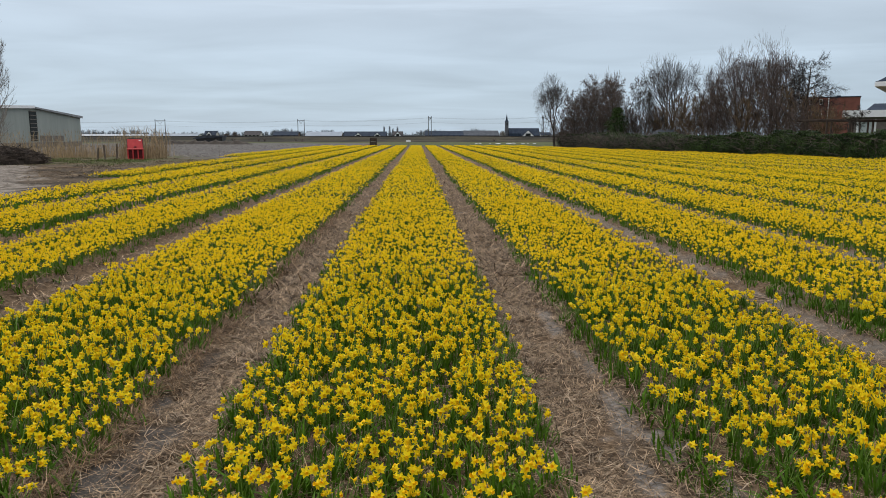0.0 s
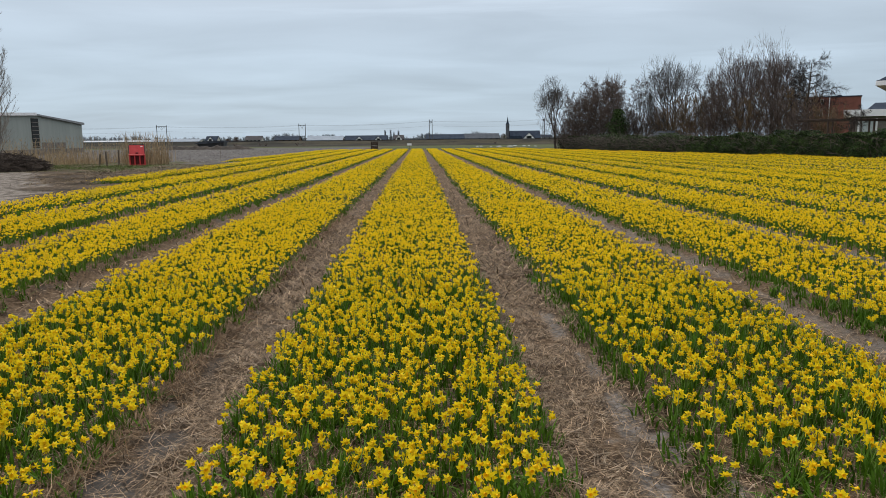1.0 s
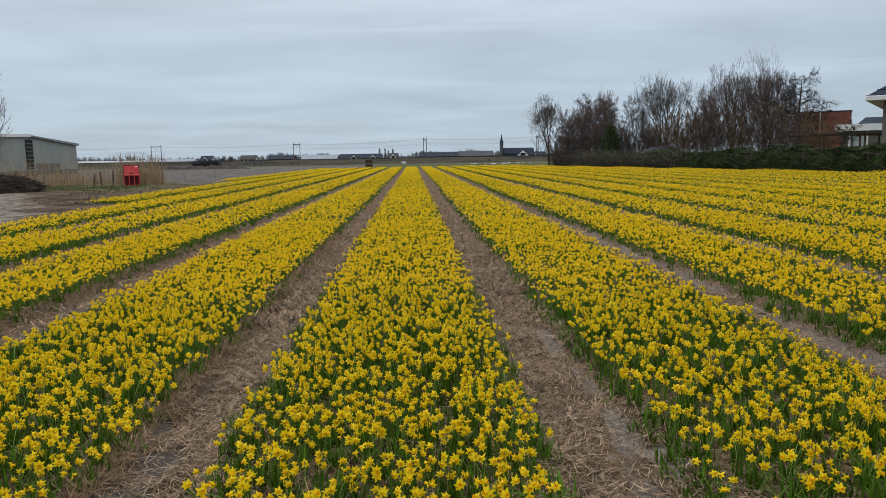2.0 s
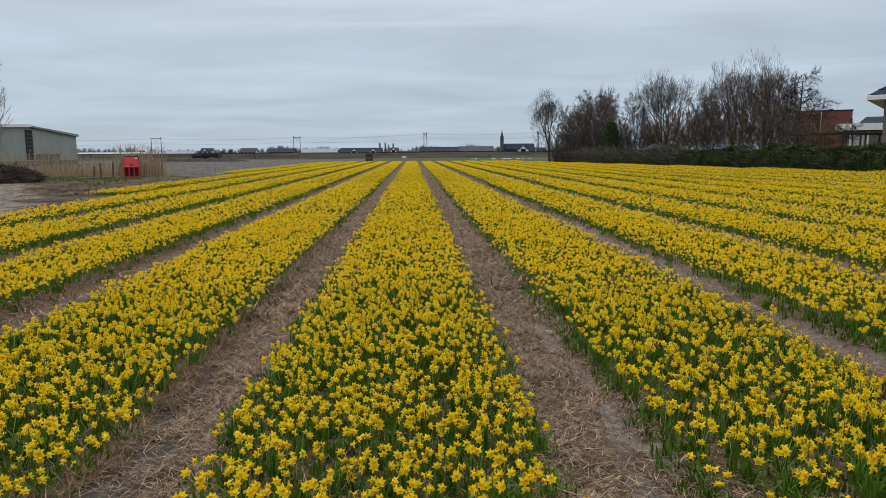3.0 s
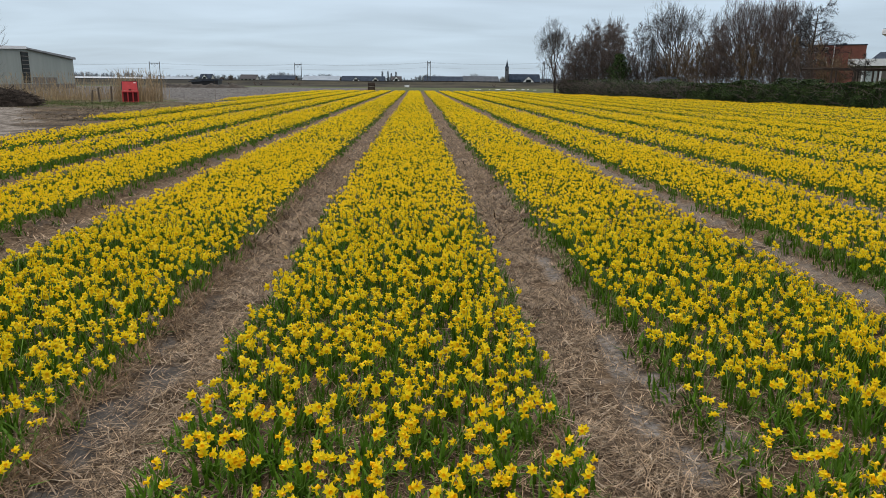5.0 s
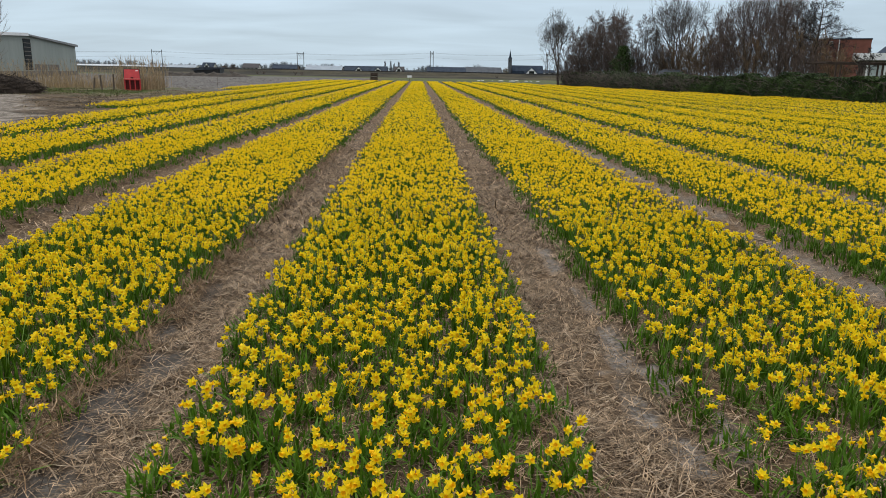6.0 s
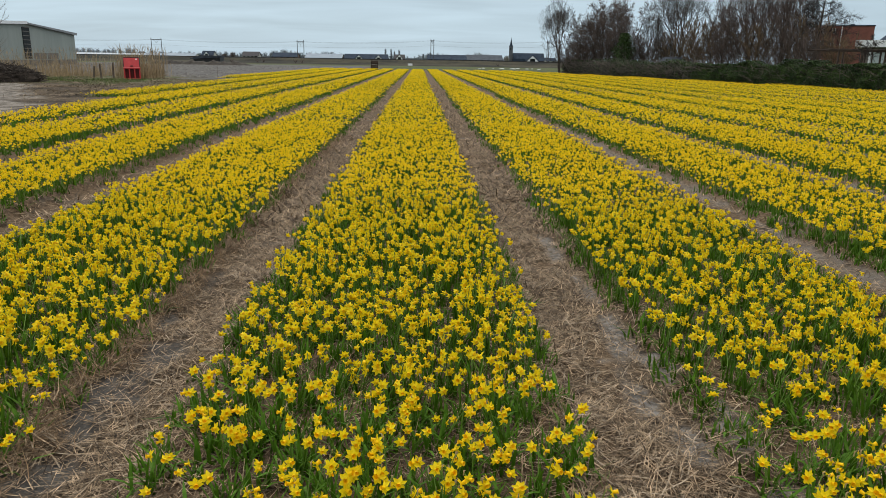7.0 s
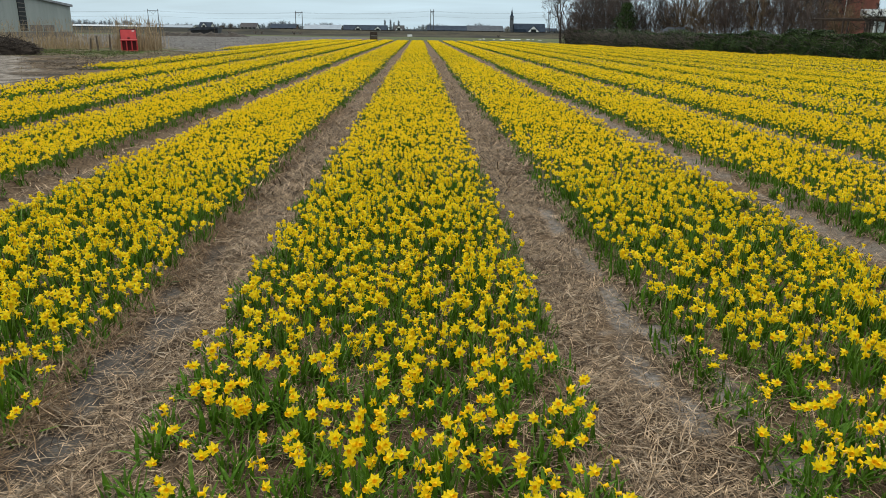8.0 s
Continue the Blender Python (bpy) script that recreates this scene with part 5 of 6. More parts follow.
# ---- wooden crates, sign, sheets and hut at the field's end ----
CRATE = surf("dark_crate_wood", (0.035, 0.024, 0.018), (0.06, 0.042, 0.03), 4, 0.85, fine=0.3, stretch=(0.3, 1, 3))
for i in range(2):
    cr = thing("wooden_crate", "dark wooden bulb crate in a stack of two", "crate", (-4.8, 79.6, 0.0 + 0.47 * i), 3 * i, "stacked crates")
    for k in range(3):
        for nm, b in (("front_board", (-0.38, 0.38, -0.30, -0.28)), ("back_board", (-0.38, 0.38, 0.28, 0.30))):
            part(nm, Geo().box(*b, 0.10 + k * 0.12, 0.205 + k * 0.12), CRATE, cr)
        for sx in (-1, 1):
            part("side_board", Geo().box(min(sx * 0.36, sx * 0.38), max(sx * 0.36, sx * 0.38), -0.28, 0.28, 0.10 + k * 0.12, 0.205 + k * 0.12), CRATE, cr)
    for sx in (-1, 1):
        for sy in (-1, 1):
            part("corner_post", Geo().box(sx * 0.34 - 0.03, sx * 0.34 + 0.03, sy * 0.25 - 0.03, sy * 0.25 + 0.03, 0.0, 0.46), CRATE, cr)
    part("bottom", Geo().box(-0.36, 0.36, -0.28, 0.28, 0.08, 0.10), CRATE, cr)
sg = thing("field_sign", "small white board on a short post at the field's end", "sign", (-1.05, 86, 0))
part("post", Geo().box(-0.02, 0.02, 0.0, 0.04, -0.1, 0.42), WOOD_OLD, sg)
part("board", Geo().box(-0.27, 0.27, -0.02, 0.0, 0.42, 0.66), WHITE, sg)
SHEET = surf("white_plastic_sheet", (0.40, 0.42, 0.42), (0.58, 0.59, 0.58), 2, 0.5, fine=0.1)
r = random.Random(9)
for i in range(10):
    x = 9.0 + i * 0.95 + r.uniform(-0.4, 0.4)
    w, hh = r.uniform(0.15, 0.5), r.uniform(0.04, 0.10)
    g = Geo()
    ring = [(w * math.cos(a) * r.uniform(0.8, 1.1), 0.3 * math.sin(a)) for a in np.linspace(0, 6.283, 11)[:-1]]
    pts = [(a, b, -0.02) for a, b in ring] + [(a * 0.7, b * 0.7, hh * r.uniform(0.6, 1.0)) for a, b in ring] + [(0, 0, hh * 1.1)]
    g.hull(pts, [(j, (j + 1) % 10, 10 + (j + 1) % 10, 10 + j) for j in range(10)] + [(10 + j, 10 + (j + 1) % 10, 20) for j in range(10)])
    ob = new("plastic_sheet", g.mesh("plastic_sheet", [SHEET]))
    ob.location = (x * PLAN, (108 + r.uniform(-3, 3)) * PLAN, 0)
    tagged(ob, "crumpled white plastic sheet lying on the grass", "plastic sheet", "white sheets on the grass")
hut = thing("black_hut", "low black hut with a shallow roof behind a soil bank", "hut", (-29.4, 103, 0))
part("wall", Geo().box(-1.7, 1.95, 0, 2, 0, 0.98), BLACK, hut)
g = Geo().hull([(-2.1, -0.15, 0.72), (2.1, -0.15, 0.98), (2.1, 2.15, 0.98), (-2.1, 2.15, 0.72), (-2.1, -0.15, 0.80), (-0.7, -0.15, 1.24), (2.1, -0.15, 1.20), (2.1, 2.15, 1.20), (-0.7, 2.15, 1.24), (-2.1, 2.15, 0.80)],
               [(0, 1, 6, 5, 4), (4, 5, 8, 9), (5, 6, 7, 8), (1, 2, 7, 6), (3, 9, 8, 7, 2), (0, 4, 9, 3), (0, 3, 2, 1)])
part("roof", g, surf("dark_felt_roof", (0.030, 0.036, 0.045), (0.055, 0.062, 0.072), 1.0, 0.8, fine=0.15), hut)
EARTH = surf("earth_bank", (0.022, 0.018, 0.014), (0.055, 0.044, 0.033), 1.2, 0.95, fine=0.3, bump=0.6, bump_scale=8)
g = Geo()
xs = np.linspace(-36, -22.5, 40)
sect = lambda x: (0.42 + 0.14 * math.sin(x * 1.1) ** 2 + 0.10 * math.sin(x * 4.3) + 0.06 * math.sin(x * 9.1)) * min(1, (x + 36.2) / 1.5, (-22.3 - x) / 1.5)
for a, b in zip(xs[:-1], xs[1:]):
    ha, hb = sect(a), sect(b)
    for (y0, k0), (y1, k1) in (((97.5, 0), (98.6, 0.8)), ((98.6, 0.8), (99.4, 1)), ((99.4, 1), (101.5, 0))):
        g.face([(a, y0, ha * k0 - 0.01), (b, y0, hb * k0 - 0.01), (b, y1, hb * k1 - 0.01), (a, y1, ha * k1 - 0.01)])
tagged(new("earth_bank", g.mesh("earth_bank", [EARTH])), "bank of dug brown earth beside the tilled plot", "earth bank", kind="structure")
ob = new("marker_stake", Geo().tube([(0, 0, -0.1), (0, 0, 0.7), (0.02, 0, 1.35)], [0.008, 0.007, 0.005], 5, cap=True).mesh("marker_stake", [WOOD_OLD]))
ob.location = (-9.9 * PLAN, 36.5 * PLAN, 0)
tagged(ob, "thin stake standing in the tilled plot", "stake")


# ---- power line on H-shaped poles ----
POLE = surf("grey_pole", (0.07, 0.07, 0.075), (0.11, 0.11, 0.115), 1, 0.7)
WIRE = surf("grey_wire", (0.12, 0.13, 0.14), (0.16, 0.17, 0.18), 1, 0.6)
H_POLES = [(-205.0, 380, 5.0, 9.9), (-132.6, 380, 5.0, 9.9), (-60.3, 380, 3.3, 10.0), (6.7, 380, 1.5, 11.6), (66.2, 380, 0.8, 12.0), (140.0, 380, 1.5, 12.0)]
for x, y, gap, h in H_POLES:
    pl = thing("power_pole", "grey H-shaped power line pole with a cross beam", "power pole", (x, y, 0), group="poles of the power line")
    for s in (-0.5, 0.5):
        part("post", Geo().tube([(s * gap, 0, -0.3), (s * gap, 0, h)], [0.19, 0.15], 7, cap=True), POLE, pl)
    part("cross_beam", Geo().box(-gap * 0.5 - 0.3, gap * 0.5 + 0.3, -0.08, 0.08, h - 0.95, h - 0.70), POLE, pl)
    for s in (-0.3, 0, 0.3):
        part("insulator", Geo().tube([(s * gap, 0.02, h - 0.95), (s * gap, 0.02, h - 1.7)], [0.09, 0.06], 6, cap=True), POLE, pl)
    part("brace", Geo().tube([(-gap * 0.25, 0, h - 0.9), (0, 0, h - 2.6)], [0.06, 0.06], 4), POLE, pl)
    part("brace", Geo().tube([(gap * 0.25, 0, h - 0.9), (0, 0, h - 2.6)], [0.06, 0.06], 4), POLE, pl)
for dy, zoff in ((0, -0.72), (0.06, -0.95), (0, -3.2)):
    for (xa, ya, ga, ha), (xb, yb, gb, hb) in zip(H_POLES[:-1], H_POLES[1:]):
        pts = []
        for i in range(13):
            t = i / 12
            pts.append((xa + (xb - xa) * t, ya + dy, (ha + (hb - ha) * t) + zoff - 0.9 * 4 * t * (1 - t)))
        ob = new("power_cable", Geo().tube(pts, [0.03] * 13, 4).mesh("power_cable", [WIRE]))
        tagged(ob, "sagging grey cable between the power poles", "cable", "cables of the power line")

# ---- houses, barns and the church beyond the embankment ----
# the blue of distance haze is put into these roof tile colours
TILE_DARK = surf("hazed_dark_roof_tiles", (0.022, 0.032, 0.050), (0.036, 0.050, 0.072), 0.3, 0.85, fine=0.15, spec=0.1)
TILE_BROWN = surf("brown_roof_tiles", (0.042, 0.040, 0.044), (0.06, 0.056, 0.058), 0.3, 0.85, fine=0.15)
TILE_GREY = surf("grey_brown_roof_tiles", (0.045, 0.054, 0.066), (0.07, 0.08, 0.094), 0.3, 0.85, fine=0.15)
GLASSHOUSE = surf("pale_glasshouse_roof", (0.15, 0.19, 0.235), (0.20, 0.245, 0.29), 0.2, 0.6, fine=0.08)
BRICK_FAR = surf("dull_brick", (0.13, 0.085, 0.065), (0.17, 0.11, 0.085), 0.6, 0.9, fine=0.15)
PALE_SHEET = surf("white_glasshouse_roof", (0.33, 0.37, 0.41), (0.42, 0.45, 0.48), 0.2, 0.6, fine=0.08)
RENDER = surf("pale_render", (0.45, 0.44, 0.41), (0.55, 0.54, 0.50), 0.4, 0.85, fine=0.08)
STONE = surf("grey_tower_brick", (0.085, 0.092, 0.105), (0.12, 0.127, 0.14), 0.4, 0.9, fine=0.15)


def gable_house(name, label, x0, x1, y, eave, ridge, depth, wall, roof, windows=3, gables=(), category="house"):
    """A long house with its ridge across the view, windows along the front and small front gables."""
    w = (x1 - x0) / 2
    hs = thing(name, label, category, ((x0 + x1) / 2, y, 0), group="houses beyond the embankment")
    g = Geo().hull([(-w, 0, 0), (w, 0, 0), (w, depth, 0), (-w, depth, 0), (-w, 0, eave), (w, 0, eave), (w, depth, eave), (-w, depth, eave), (-w, depth / 2, ridge - 0.15), (w, depth / 2, ridge - 0.15)],
                   [(0, 1, 5, 4), (2, 3, 7, 6), (1, 2, 6, 9, 5), (3, 0, 4, 8, 7)])
    part("wall", g, wall, hs)
    g = Geo()
    o, t = 0.35, 0.2
    drop = (ridge - eave) / (depth / 2) * o
    for s in (0, 1):
        ye = -o if s == 0 else depth + o
        g.hull([(-w - o, ye, eave - drop), (w + o, ye, eave - drop), (w + o, depth / 2, ridge), (-w - o, depth / 2, ridge),
                (-w - o, ye, eave - drop - t), (w + o, ye, eave - drop - t), (w + o, depth / 2, ridge - t), (-w - o, depth / 2, ridge - t)],
               [(0, 1, 2, 3), (7, 6, 5, 4), (0, 4, 5, 1), (1, 5, 6, 2), (3, 7, 4, 0)])
    part("roof", g, roof, hs)
    for i in range(windows):
        cx = -w + (i + 0.5) * 2 * w / windows
        wd = part("window", Geo().box(cx - 0.6, cx + 0.6, -0.03, 0.0, eave * 0.35, eave * 0.85), DARK_GLASS, hs)
        part("frame", Geo().box(cx - 0.7, cx + 0.7, -0.06, -0.03, eave * 0.85, eave * 0.85 + 0.1), WHITE, wd)
    for gx0, gw, gh in gables:
        gx0 -= (x0 + x1) / 2
        gb = part("front_gable", Geo().hull([(gx0 - gw, -0.7, eave - 0.8), (gx0 + gw, -0.7, eave - 0.8), (gx0, -0.7, gh), (gx0 - gw, depth / 2, eave - 0.8), (gx0 + gw, depth / 2, eave - 0.8), (gx0, depth / 2, gh)],
                                            [(0, 1, 2), (1, 4, 5, 2), (0, 2, 5, 3)]), WHITE, hs, "white painted front gable")
        for s in (-1, 1):
            part("verge", Geo().hull([(gx0 + s * (gw + 0.5), -0.9, eave - 1.0), (gx0, -0.9, gh + 0.35), (gx0, depth / 2, gh + 0.35), (gx0 + s * (gw + 0.5), depth / 2, eave - 1.0),
                                      (gx0 + s * (gw + 0.2), -0.9, eave - 1.1), (gx0, -0.9, gh + 0.05), (gx0, depth / 2, gh + 0.05), (gx0 + s * (gw + 0.2), depth / 2, eave - 1.1)],
                                     [(0, 1, 2, 3), (7, 6, 5, 4), (0, 4, 5, 1), (2, 6, 7, 3), (0, 3, 7, 4)]), roof, gb)
        part("gable_window", Geo().box(gx0 - gw * 0.4, gx0 + gw * 0.4, -0.78, -0.71, eave - 0.6, eave + (gh - eave) * 0.35), DARK_GLASS, gb)
    return hs


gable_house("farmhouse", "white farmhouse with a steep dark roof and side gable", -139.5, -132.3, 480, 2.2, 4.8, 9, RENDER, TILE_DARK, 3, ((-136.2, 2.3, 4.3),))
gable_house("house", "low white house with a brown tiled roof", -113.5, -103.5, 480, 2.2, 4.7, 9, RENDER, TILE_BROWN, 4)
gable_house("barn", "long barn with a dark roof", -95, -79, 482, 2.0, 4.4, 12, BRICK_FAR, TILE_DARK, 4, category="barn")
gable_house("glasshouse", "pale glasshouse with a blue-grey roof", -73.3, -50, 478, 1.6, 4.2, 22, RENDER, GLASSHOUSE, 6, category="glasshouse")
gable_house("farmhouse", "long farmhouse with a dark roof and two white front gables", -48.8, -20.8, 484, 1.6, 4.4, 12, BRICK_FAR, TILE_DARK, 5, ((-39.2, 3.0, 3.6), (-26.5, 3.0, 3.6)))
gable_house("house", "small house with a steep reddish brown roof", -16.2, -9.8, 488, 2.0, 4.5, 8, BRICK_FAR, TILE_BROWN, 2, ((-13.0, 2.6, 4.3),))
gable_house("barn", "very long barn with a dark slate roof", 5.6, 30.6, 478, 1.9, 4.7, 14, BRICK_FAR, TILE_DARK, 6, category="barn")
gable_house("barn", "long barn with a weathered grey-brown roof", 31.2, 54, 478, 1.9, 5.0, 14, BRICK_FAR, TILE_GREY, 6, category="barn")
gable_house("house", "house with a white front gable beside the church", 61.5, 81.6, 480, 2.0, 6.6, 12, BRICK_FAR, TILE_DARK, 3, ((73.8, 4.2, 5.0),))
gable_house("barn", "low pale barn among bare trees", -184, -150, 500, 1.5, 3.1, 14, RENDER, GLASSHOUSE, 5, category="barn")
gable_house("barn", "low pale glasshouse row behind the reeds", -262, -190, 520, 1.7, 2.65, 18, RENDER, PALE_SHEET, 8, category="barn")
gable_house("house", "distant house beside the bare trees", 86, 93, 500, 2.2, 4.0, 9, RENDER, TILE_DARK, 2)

church = thing("church", "grey brick church tower with a slender dark spire", "church", (59, 476, 0))
part("tower", Geo().box(-1.08, 1.08, -1.08, 1.08, 0, 10.6), STONE, church)
part("cornice", Geo().box(-1.2, 1.2, -1.2, 1.2, 10.4, 10.65), STONE, church)
part("spire", Geo().tube([(0, 0, 10.65), (0, 0, 11.7), (0, 0, 15.6)], [1.3, 0.72, 0.05], 8), TILE_DARK, church)
part("cross", Geo().tube([(0, 0, 15.5), (0, 0, 16.4)], [0.05, 0.05], 4), POLE, church)
for s in (-1, 1):
    part("belfry_window", Geo().box(s * 0.5 - 0.22, s * 0.5 + 0.22, -1.12, -1.08, 8.3, 9.8), DARK_GLASS, church)
part("nave", Geo().hull([(1.35, -4, 0), (9, -4, 0), (9, 4, 0), (1.35, 4, 0), (1.35, -4, 3), (9, -4, 3), (9, 4, 3), (1.35, 4, 3), (1.35, 0, 6.4), (9, 0, 6.4)],
                        [(0, 1, 5, 4), (1, 2, 6, 9, 5), (2, 3, 7, 6), (4, 5, 9, 8), (6, 7, 8, 9), (3, 0, 4, 8, 7)]), TILE_DARK, church)

# ---- far trees ----
def slim_poplar(x, h, seed):
    """A narrow bare poplar: a trunk and many upright branches."""
    r = random.Random(seed)
    t = thing("poplar", "distant slim bare poplar behind the farms", "tree", (x, 495, 0), group="poplars behind the farms")
    part("trunk", Geo().tube([(0, 0, -0.2), (0, 0, h * 0.5), (0, 0, h)], [0.22, 0.14, 0.05], 5), BARK, t)
    g = Geo()
    for k in range(110):
        u, q = r.uniform(0.12, 0.8), r.uniform(0, 6.283)
        out = (0.95 - 0.8 * abs(u - 0.35)) * r.uniform(0.4, 1.0) * h * 0.15
        rise = h * r.uniform(0.12, 0.2)
        z = h * u
        g.tube([(0, 0, z), (math.cos(q) * out * 0.7, math.sin(q) * out * 0.7, z + rise * 0.45), (math.cos(q) * out, math.sin(q) * out, z + rise)], [0.09, 0.075, 0.05], 3)
    part("crown", g, HAZED_TWIG, t)


# pale blue-grey: distance haze is put into the twig colour
HAZED_TWIG = surf("hazed_far_twigs", (0.18, 0.20, 0.225), (0.25, 0.27, 0.29), 0.1, 0.95)
for x, h in ((-22.4, 8.2), (-18.7, 8.3), (-16.4, 6.9), (-13.3, 8.0)):
    slim_poplar(x, h, int(-x * 10))
r = random.Random(5)
g = Geo()
for i in range(900):
    x = r.uniform(-330, 120)
    base = 4.0 + 1.2 * math.sin(x * 0.05) + 0.9 * math.sin(x * 0.17)
    h = (base * r.uniform(0.5, 1.3) + 1.2) * 0.9
    y = r.uniform(540, 570)
    g.tube([(x, y, 0), (x, y, h * 0.8)], [0.2, 0.08], 3)
    for k in range(44):
        q, u = r.uniform(0, 6.283), r.uniform(0.25, 0.82)
        ln = h * r.uniform(0.12, 0.36) * (1.2 - 0.5 * u)
        p = Vector((x, y, h * u))
        d = Vector((math.cos(q) * 0.8, math.sin(q) * 0.8, r.uniform(0.2, 1.1))) * ln
        g.ribbon([p, p + d], (0.065, 0.03), Vector((d.z, 0.3, -d.x)).normalized())
for i in range(230):
    x, y = -340 + i * 2.05, 575
    h0 = 2.6 + 0.7 * math.sin(x * 0.06) + 0.6 * r.random()
    g.hull([(x - 1.6, y, 0), (x + 1.6, y, 0), (x + 1.5, y, h0 * 0.7), (x + 0.4, y, h0), (x - 0.7, y, h0 * 0.93), (x - 1.5, y, h0 * 0.6), (x - 1.6, y + 3, 0), (x + 1.6, y + 3, 0), (x, y + 3, h0 * 0.8)],
           [(0, 1, 2, 3, 4, 5), (3, 2, 8), (4, 3, 8), (5, 4, 8), (1, 7, 8, 2), (0, 5, 8, 6)])
tagged(new("far_trees", g.mesh("far_trees", [HAZED_TWIG])), "line of small bare trees on the horizon", "trees", kind="stuff")
def far_tree(label, at, height, half, seed, mat):
    """A lone bare tree far off: a trunk and a rounded crown of stout twigs."""
    q = random.Random(seed)
    tree = thing("far_tree", label, "tree", at, group="lone trees beyond the embankment")
    part("trunk", Geo().tube([(0, 0, -0.2), (0.1, 0, height * 0.45), (0, 0, height * 0.8)], [0.25, 0.16, 0.05], 5), BARK, tree)
    crown = Geo()
    for k in range(260):
        a, u = q.uniform(0, 6.283), q.uniform(0.12, 0.85)
        p = Vector((0, 0, height * u * 0.8))
        wide = half * math.sqrt(max(0.1, 1 - (2 * u - 0.85) ** 2)) * q.uniform(0.3, 1.0)
        d = Vector((math.cos(a) * wide, math.sin(a) * wide, height * q.uniform(0.06, 0.24)))
        p = p + d * q.uniform(0, 0.6)
        crown.ribbon([p, p + d * 0.5], (0.07, 0.03), Vector((d.z, 0.3, -d.x)).normalized())
    part("crown", crown, mat, tree)


far_tree("pale bare tree beside the church", (55.9, 470, 0), 5.8, 3.2, 1, TWIG_PALE)
far_tree("dark bushy bare tree beyond the tilled plot", (-116.9, 470, 0), 4.6, 3.2, 2, TWIG_BROWN)
far_tree("low dark bush beyond the tilled plot", (-122.5, 470, 0), 3.6, 2.6, 3, TWIG_BROWN)
g = Geo()
for x in (-36.6, -34.2, -29.5, -28.4, -22.6, -21.4, -7.9, 14.5):
    for k in range(22):
        q = r.uniform(0, 6.283)
        g.tube([(x, 136.0, 0.2), (x + math.cos(q) * 0.4, 136 + math.sin(q) * 0.3, r.uniform(0.5, 0.85))], [0.02, 0.01], 3)
tagged(new("bank_bushes", g.mesh("bank_bushes", [TWIG_BROWN])), "small dark bushes at the embankment's foot", "bushes", kind="stuff")


# ---- houses and garden behind the hedge ----
BRICK_RED = surf("red_brick", (0.165, 0.062, 0.046), (0.215, 0.082, 0.060), 0.7, 0.9, fine=0.12)
BRICK_GREY = surf("grey_brown_brick", (0.15, 0.13, 0.115), (0.21, 0.185, 0.165), 1.5, 0.9, fine=0.2)
block = thing("apartment_block", "red brick building with a flat dark roof edge", "building", (62.6, 115, 0), -30)
part("wall", Geo().box(-0.6, 7.45, 0, 12, 0, 7.15), BRICK_RED, block)
part("roof", Geo().box(-0.7, 7.55, -0.1, 12.1, 7.15, 7.30), TILE_DARK, block)
part("drainpipe", Geo().tube([(3.1, -0.08, 0), (3.1, -0.08, 7.1)], [0.07, 0.07], 6), WHITE, block)
for cx in (0.6, 2.0):
    for z in (1.4, 4.3, 6.1):
        wd = part("window", Geo().box(cx - 0.24, cx + 0.24, -0.04, 0.0, z, z + 0.8), WHITE, block, "white framed window")
        part("pane", Geo().box(cx - 0.19, cx + 0.19, -0.06, -0.04, z + 0.06, z + 0.74), DARK_GLASS, wd)
part("roof_vent", Geo().box(4.2, 4.8, 3, 3.6, 7.3, 7.6), TILE_DARK, block)

villa = thing("white_house", "white house with a flat fascia and dark pitched roof behind", "house", (35.8, 60, 0), -33)
part("wall", Geo().box(0.6, 12, 0.6, 9, 0, 2.66), BRICK_GREY, villa)
part("fascia", Geo().box(0, 12.4, 0, 9.4, 2.66, 3.22), WHITE, villa, "broad white fascia")
g = Geo().hull([(1.6, 2.0, 3.22), (12.4, 2.0, 3.22), (12.4, 9.4, 3.22), (1.6, 9.4, 3.22), (2.2, 5.5, 3.95), (12.4, 5.5, 3.95)],
               [(0, 1, 5, 4), (1, 2, 5), (2, 3, 4, 5), (3, 0, 4)])
part("roof", g, TILE_DARK, villa)
dr = part("glass_door", Geo().box(1.25, 2.4, 0.55, 0.6, 0.1, 2.4), surf("pale_curtained_glass", (0.40, 0.46, 0.46), (0.5, 0.55, 0.55), 2, 0.25), villa, "pale curtained glass door")
for x in (1.15, 2.45, 3.6):
    part("frame", Geo().box(x - 0.07, x + 0.07, 0.5, 0.56, 0.05, 2.5), WHITE, dr)
for x in (4.5, 6.6, 8.8):
    part("window", Geo().box(x, x + 1.5, 0.55, 0.6, 0.9, 2.4), DARK_GLASS, villa)

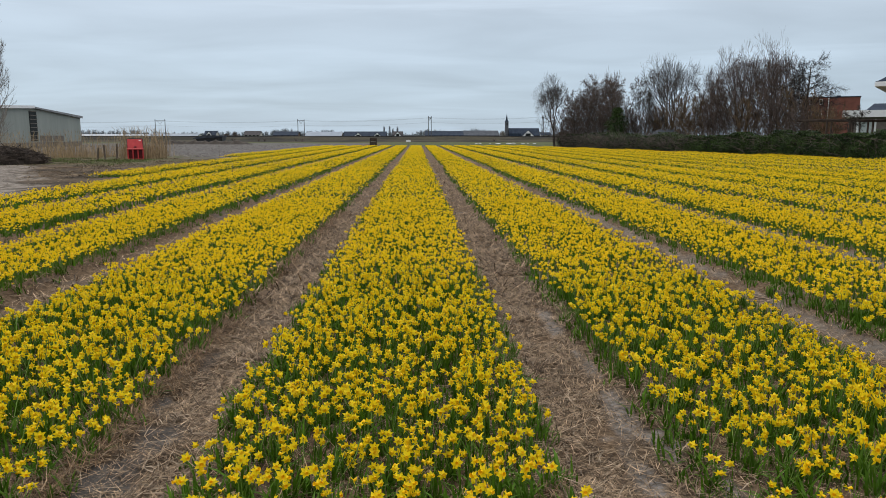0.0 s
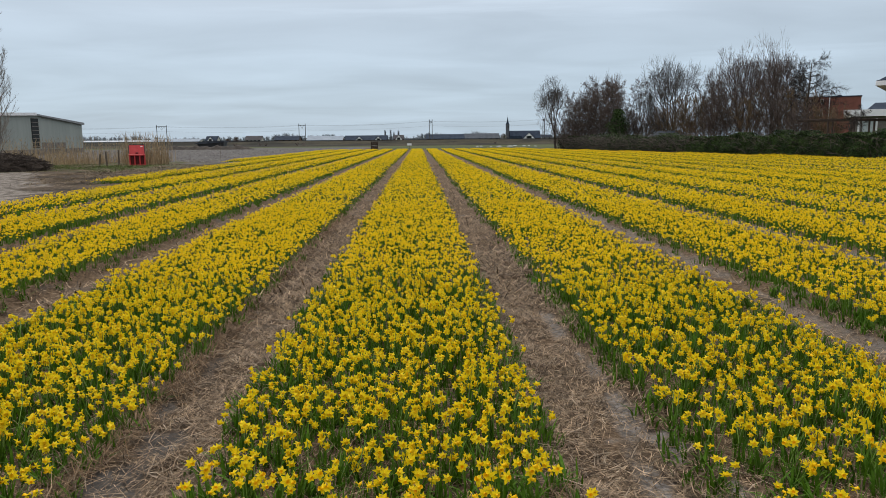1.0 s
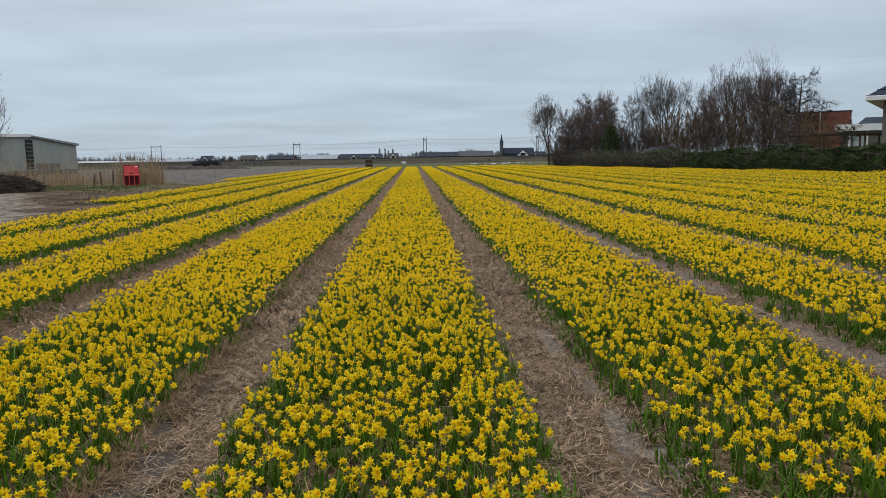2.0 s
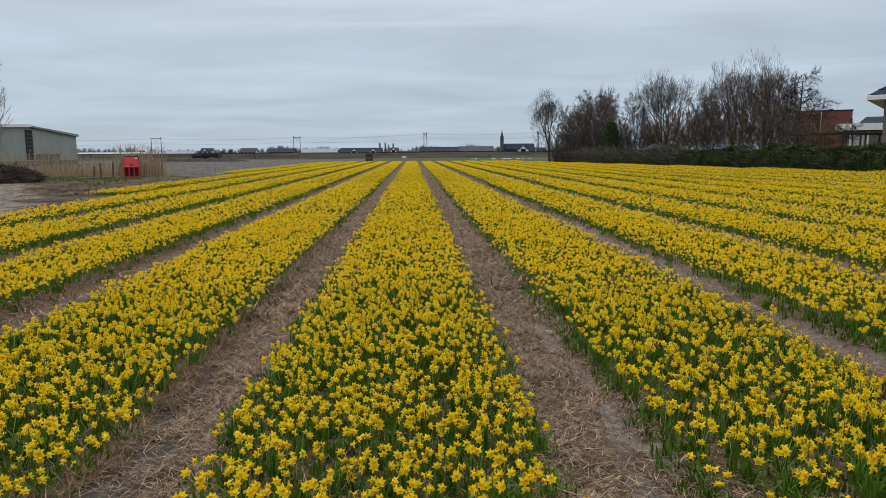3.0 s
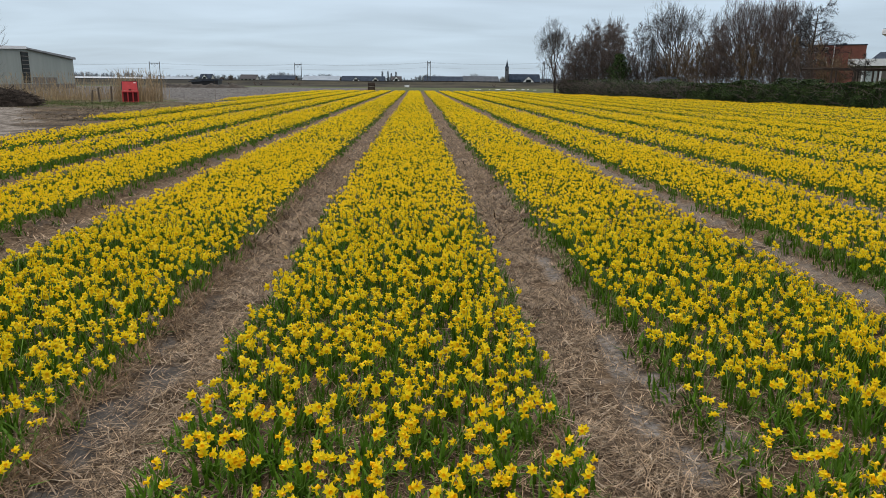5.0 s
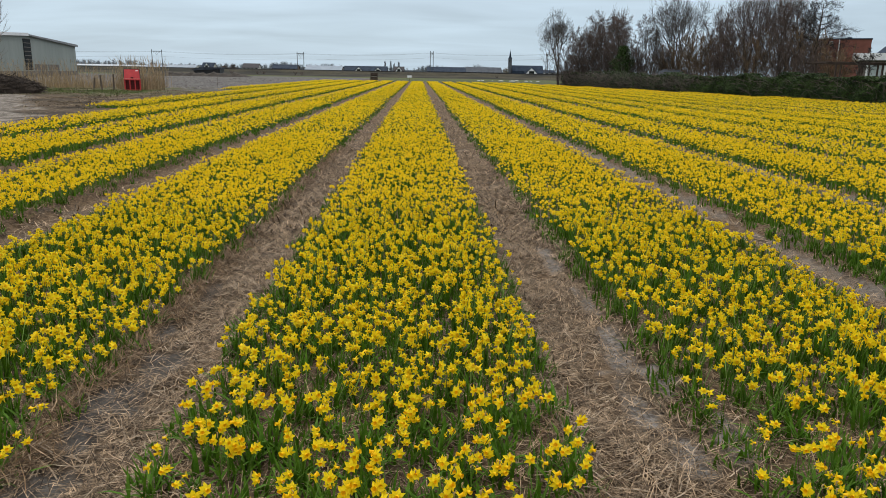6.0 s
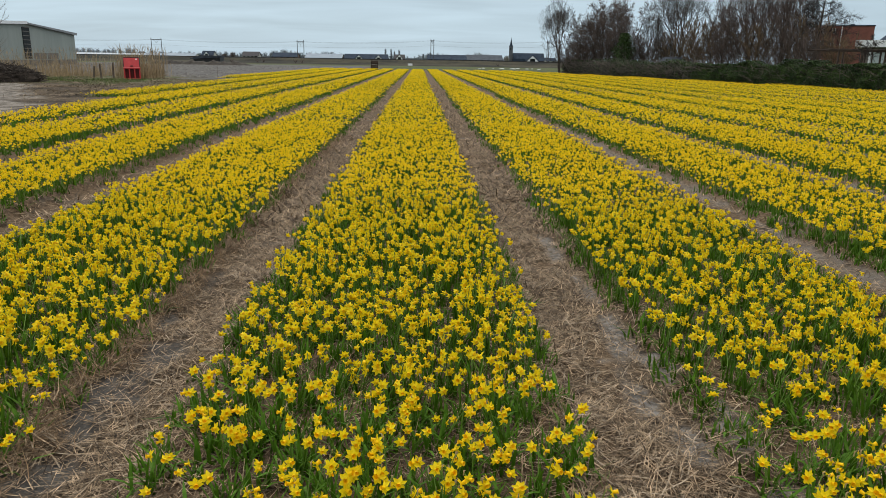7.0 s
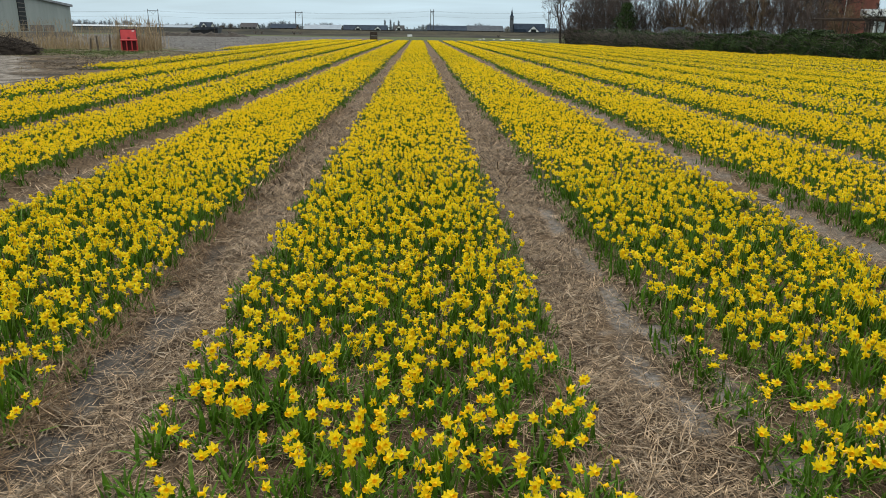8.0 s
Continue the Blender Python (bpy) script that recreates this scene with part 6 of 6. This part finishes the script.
TIMBER = surf("brown_timber", (0.045, 0.032, 0.024), (0.07, 0.05, 0.037), 4, 0.85, fine=0.2)
perg = thing("pergola", "dark brown timber pergola behind the hedge", "pergola", (23.6, 41.6, 0), 0)
for x in (0.35, 1.9, 3.1, 4.2, 5.4):
    for y in (0, 2.2):
        part("post", Geo().box(x - 0.04, x + 0.04, y - 0.04, y + 0.04, -0.05, 1.94), TIMBER, perg)
for y in (0, 2.2):
    part("beam", Geo().box(-0.3, 5.9, y - 0.04, y + 0.04, 1.94, 2.02), TIMBER, perg)
for i in range(8):
    part("rafter", Geo().box(-0.1 + i * 0.75, -0.05 + i * 0.75, -0.2, 2.4, 2.02, 2.07), TIMBER, perg)

house = thing("brick_house", "grey brick house with a dark tiled hip roof and white eaves", "house", (24.1, 36.2, 0), -38)
part("wall", Geo().box(0, 9, 0, 9, 0, 3.55), BRICK_GREY, house)
part("eave_board", Geo().box(-0.75, 9.75, -0.75, 9.75, 3.55, 3.78, cut=0.02), WHITE, house, "deep white eaves")
g = Geo().hull([(-0.7, -0.7, 3.78), (9.7, -0.7, 3.78), (9.7, 9.7, 3.78), (-0.7, 9.7, 3.78), (4.5, 4.5, 7.3)], [(0, 1, 4), (1, 2, 4), (2, 3, 4), (3, 0, 4)])
roof = part("roof", g, TILE_DARK, house)
for i in range(12):
    t = i / 12
    y, z = -0.7 + 5.2 * t, 3.78 + 3.52 * t
    part("tile_course", Geo().box(-0.72 + 5.2 * t, 9.72 - 5.2 * t, y - 0.03, y + 0.06, z, z + 0.035), TILE_DARK, roof)
for x in (0.6, 4.5):
    wd = part("window", Geo().box(x, x + 1.6, -0.03, 0.0, 0.9, 2.9), WHITE, house)
    part("pane", Geo().box(x + 0.08, x + 1.52, -0.05, -0.03, 0.98, 2.82), DARK_GLASS, wd)
part("downpipe", Geo().tube([(0.35, -0.07, 0), (0.35, -0.07, 3.5)], [0.045, 0.045], 6), PLINTH, house)

shed = thing("garden_shed", "small garden shed with a low grey roof behind the brambles", "shed", (20.5, 57.6, 0), 0)
part("wall", Geo().box(-1.0, 1.0, 0, 1.8, 0, 1.25), TIMBER, shed)
g = Geo().hull([(-1.25, -0.2, 1.15), (1.25, -0.2, 1.15), (1.25, 2.0, 1.15), (-1.25, 2.0, 1.15), (-0.9, 0.9, 1.62), (0.9, 0.9, 1.62)], [(0, 1, 5, 4), (1, 2, 5), (2, 3, 4, 5), (3, 0, 4), (0, 3, 2, 1)])
part("roof", g, TILE_GREY, shed)
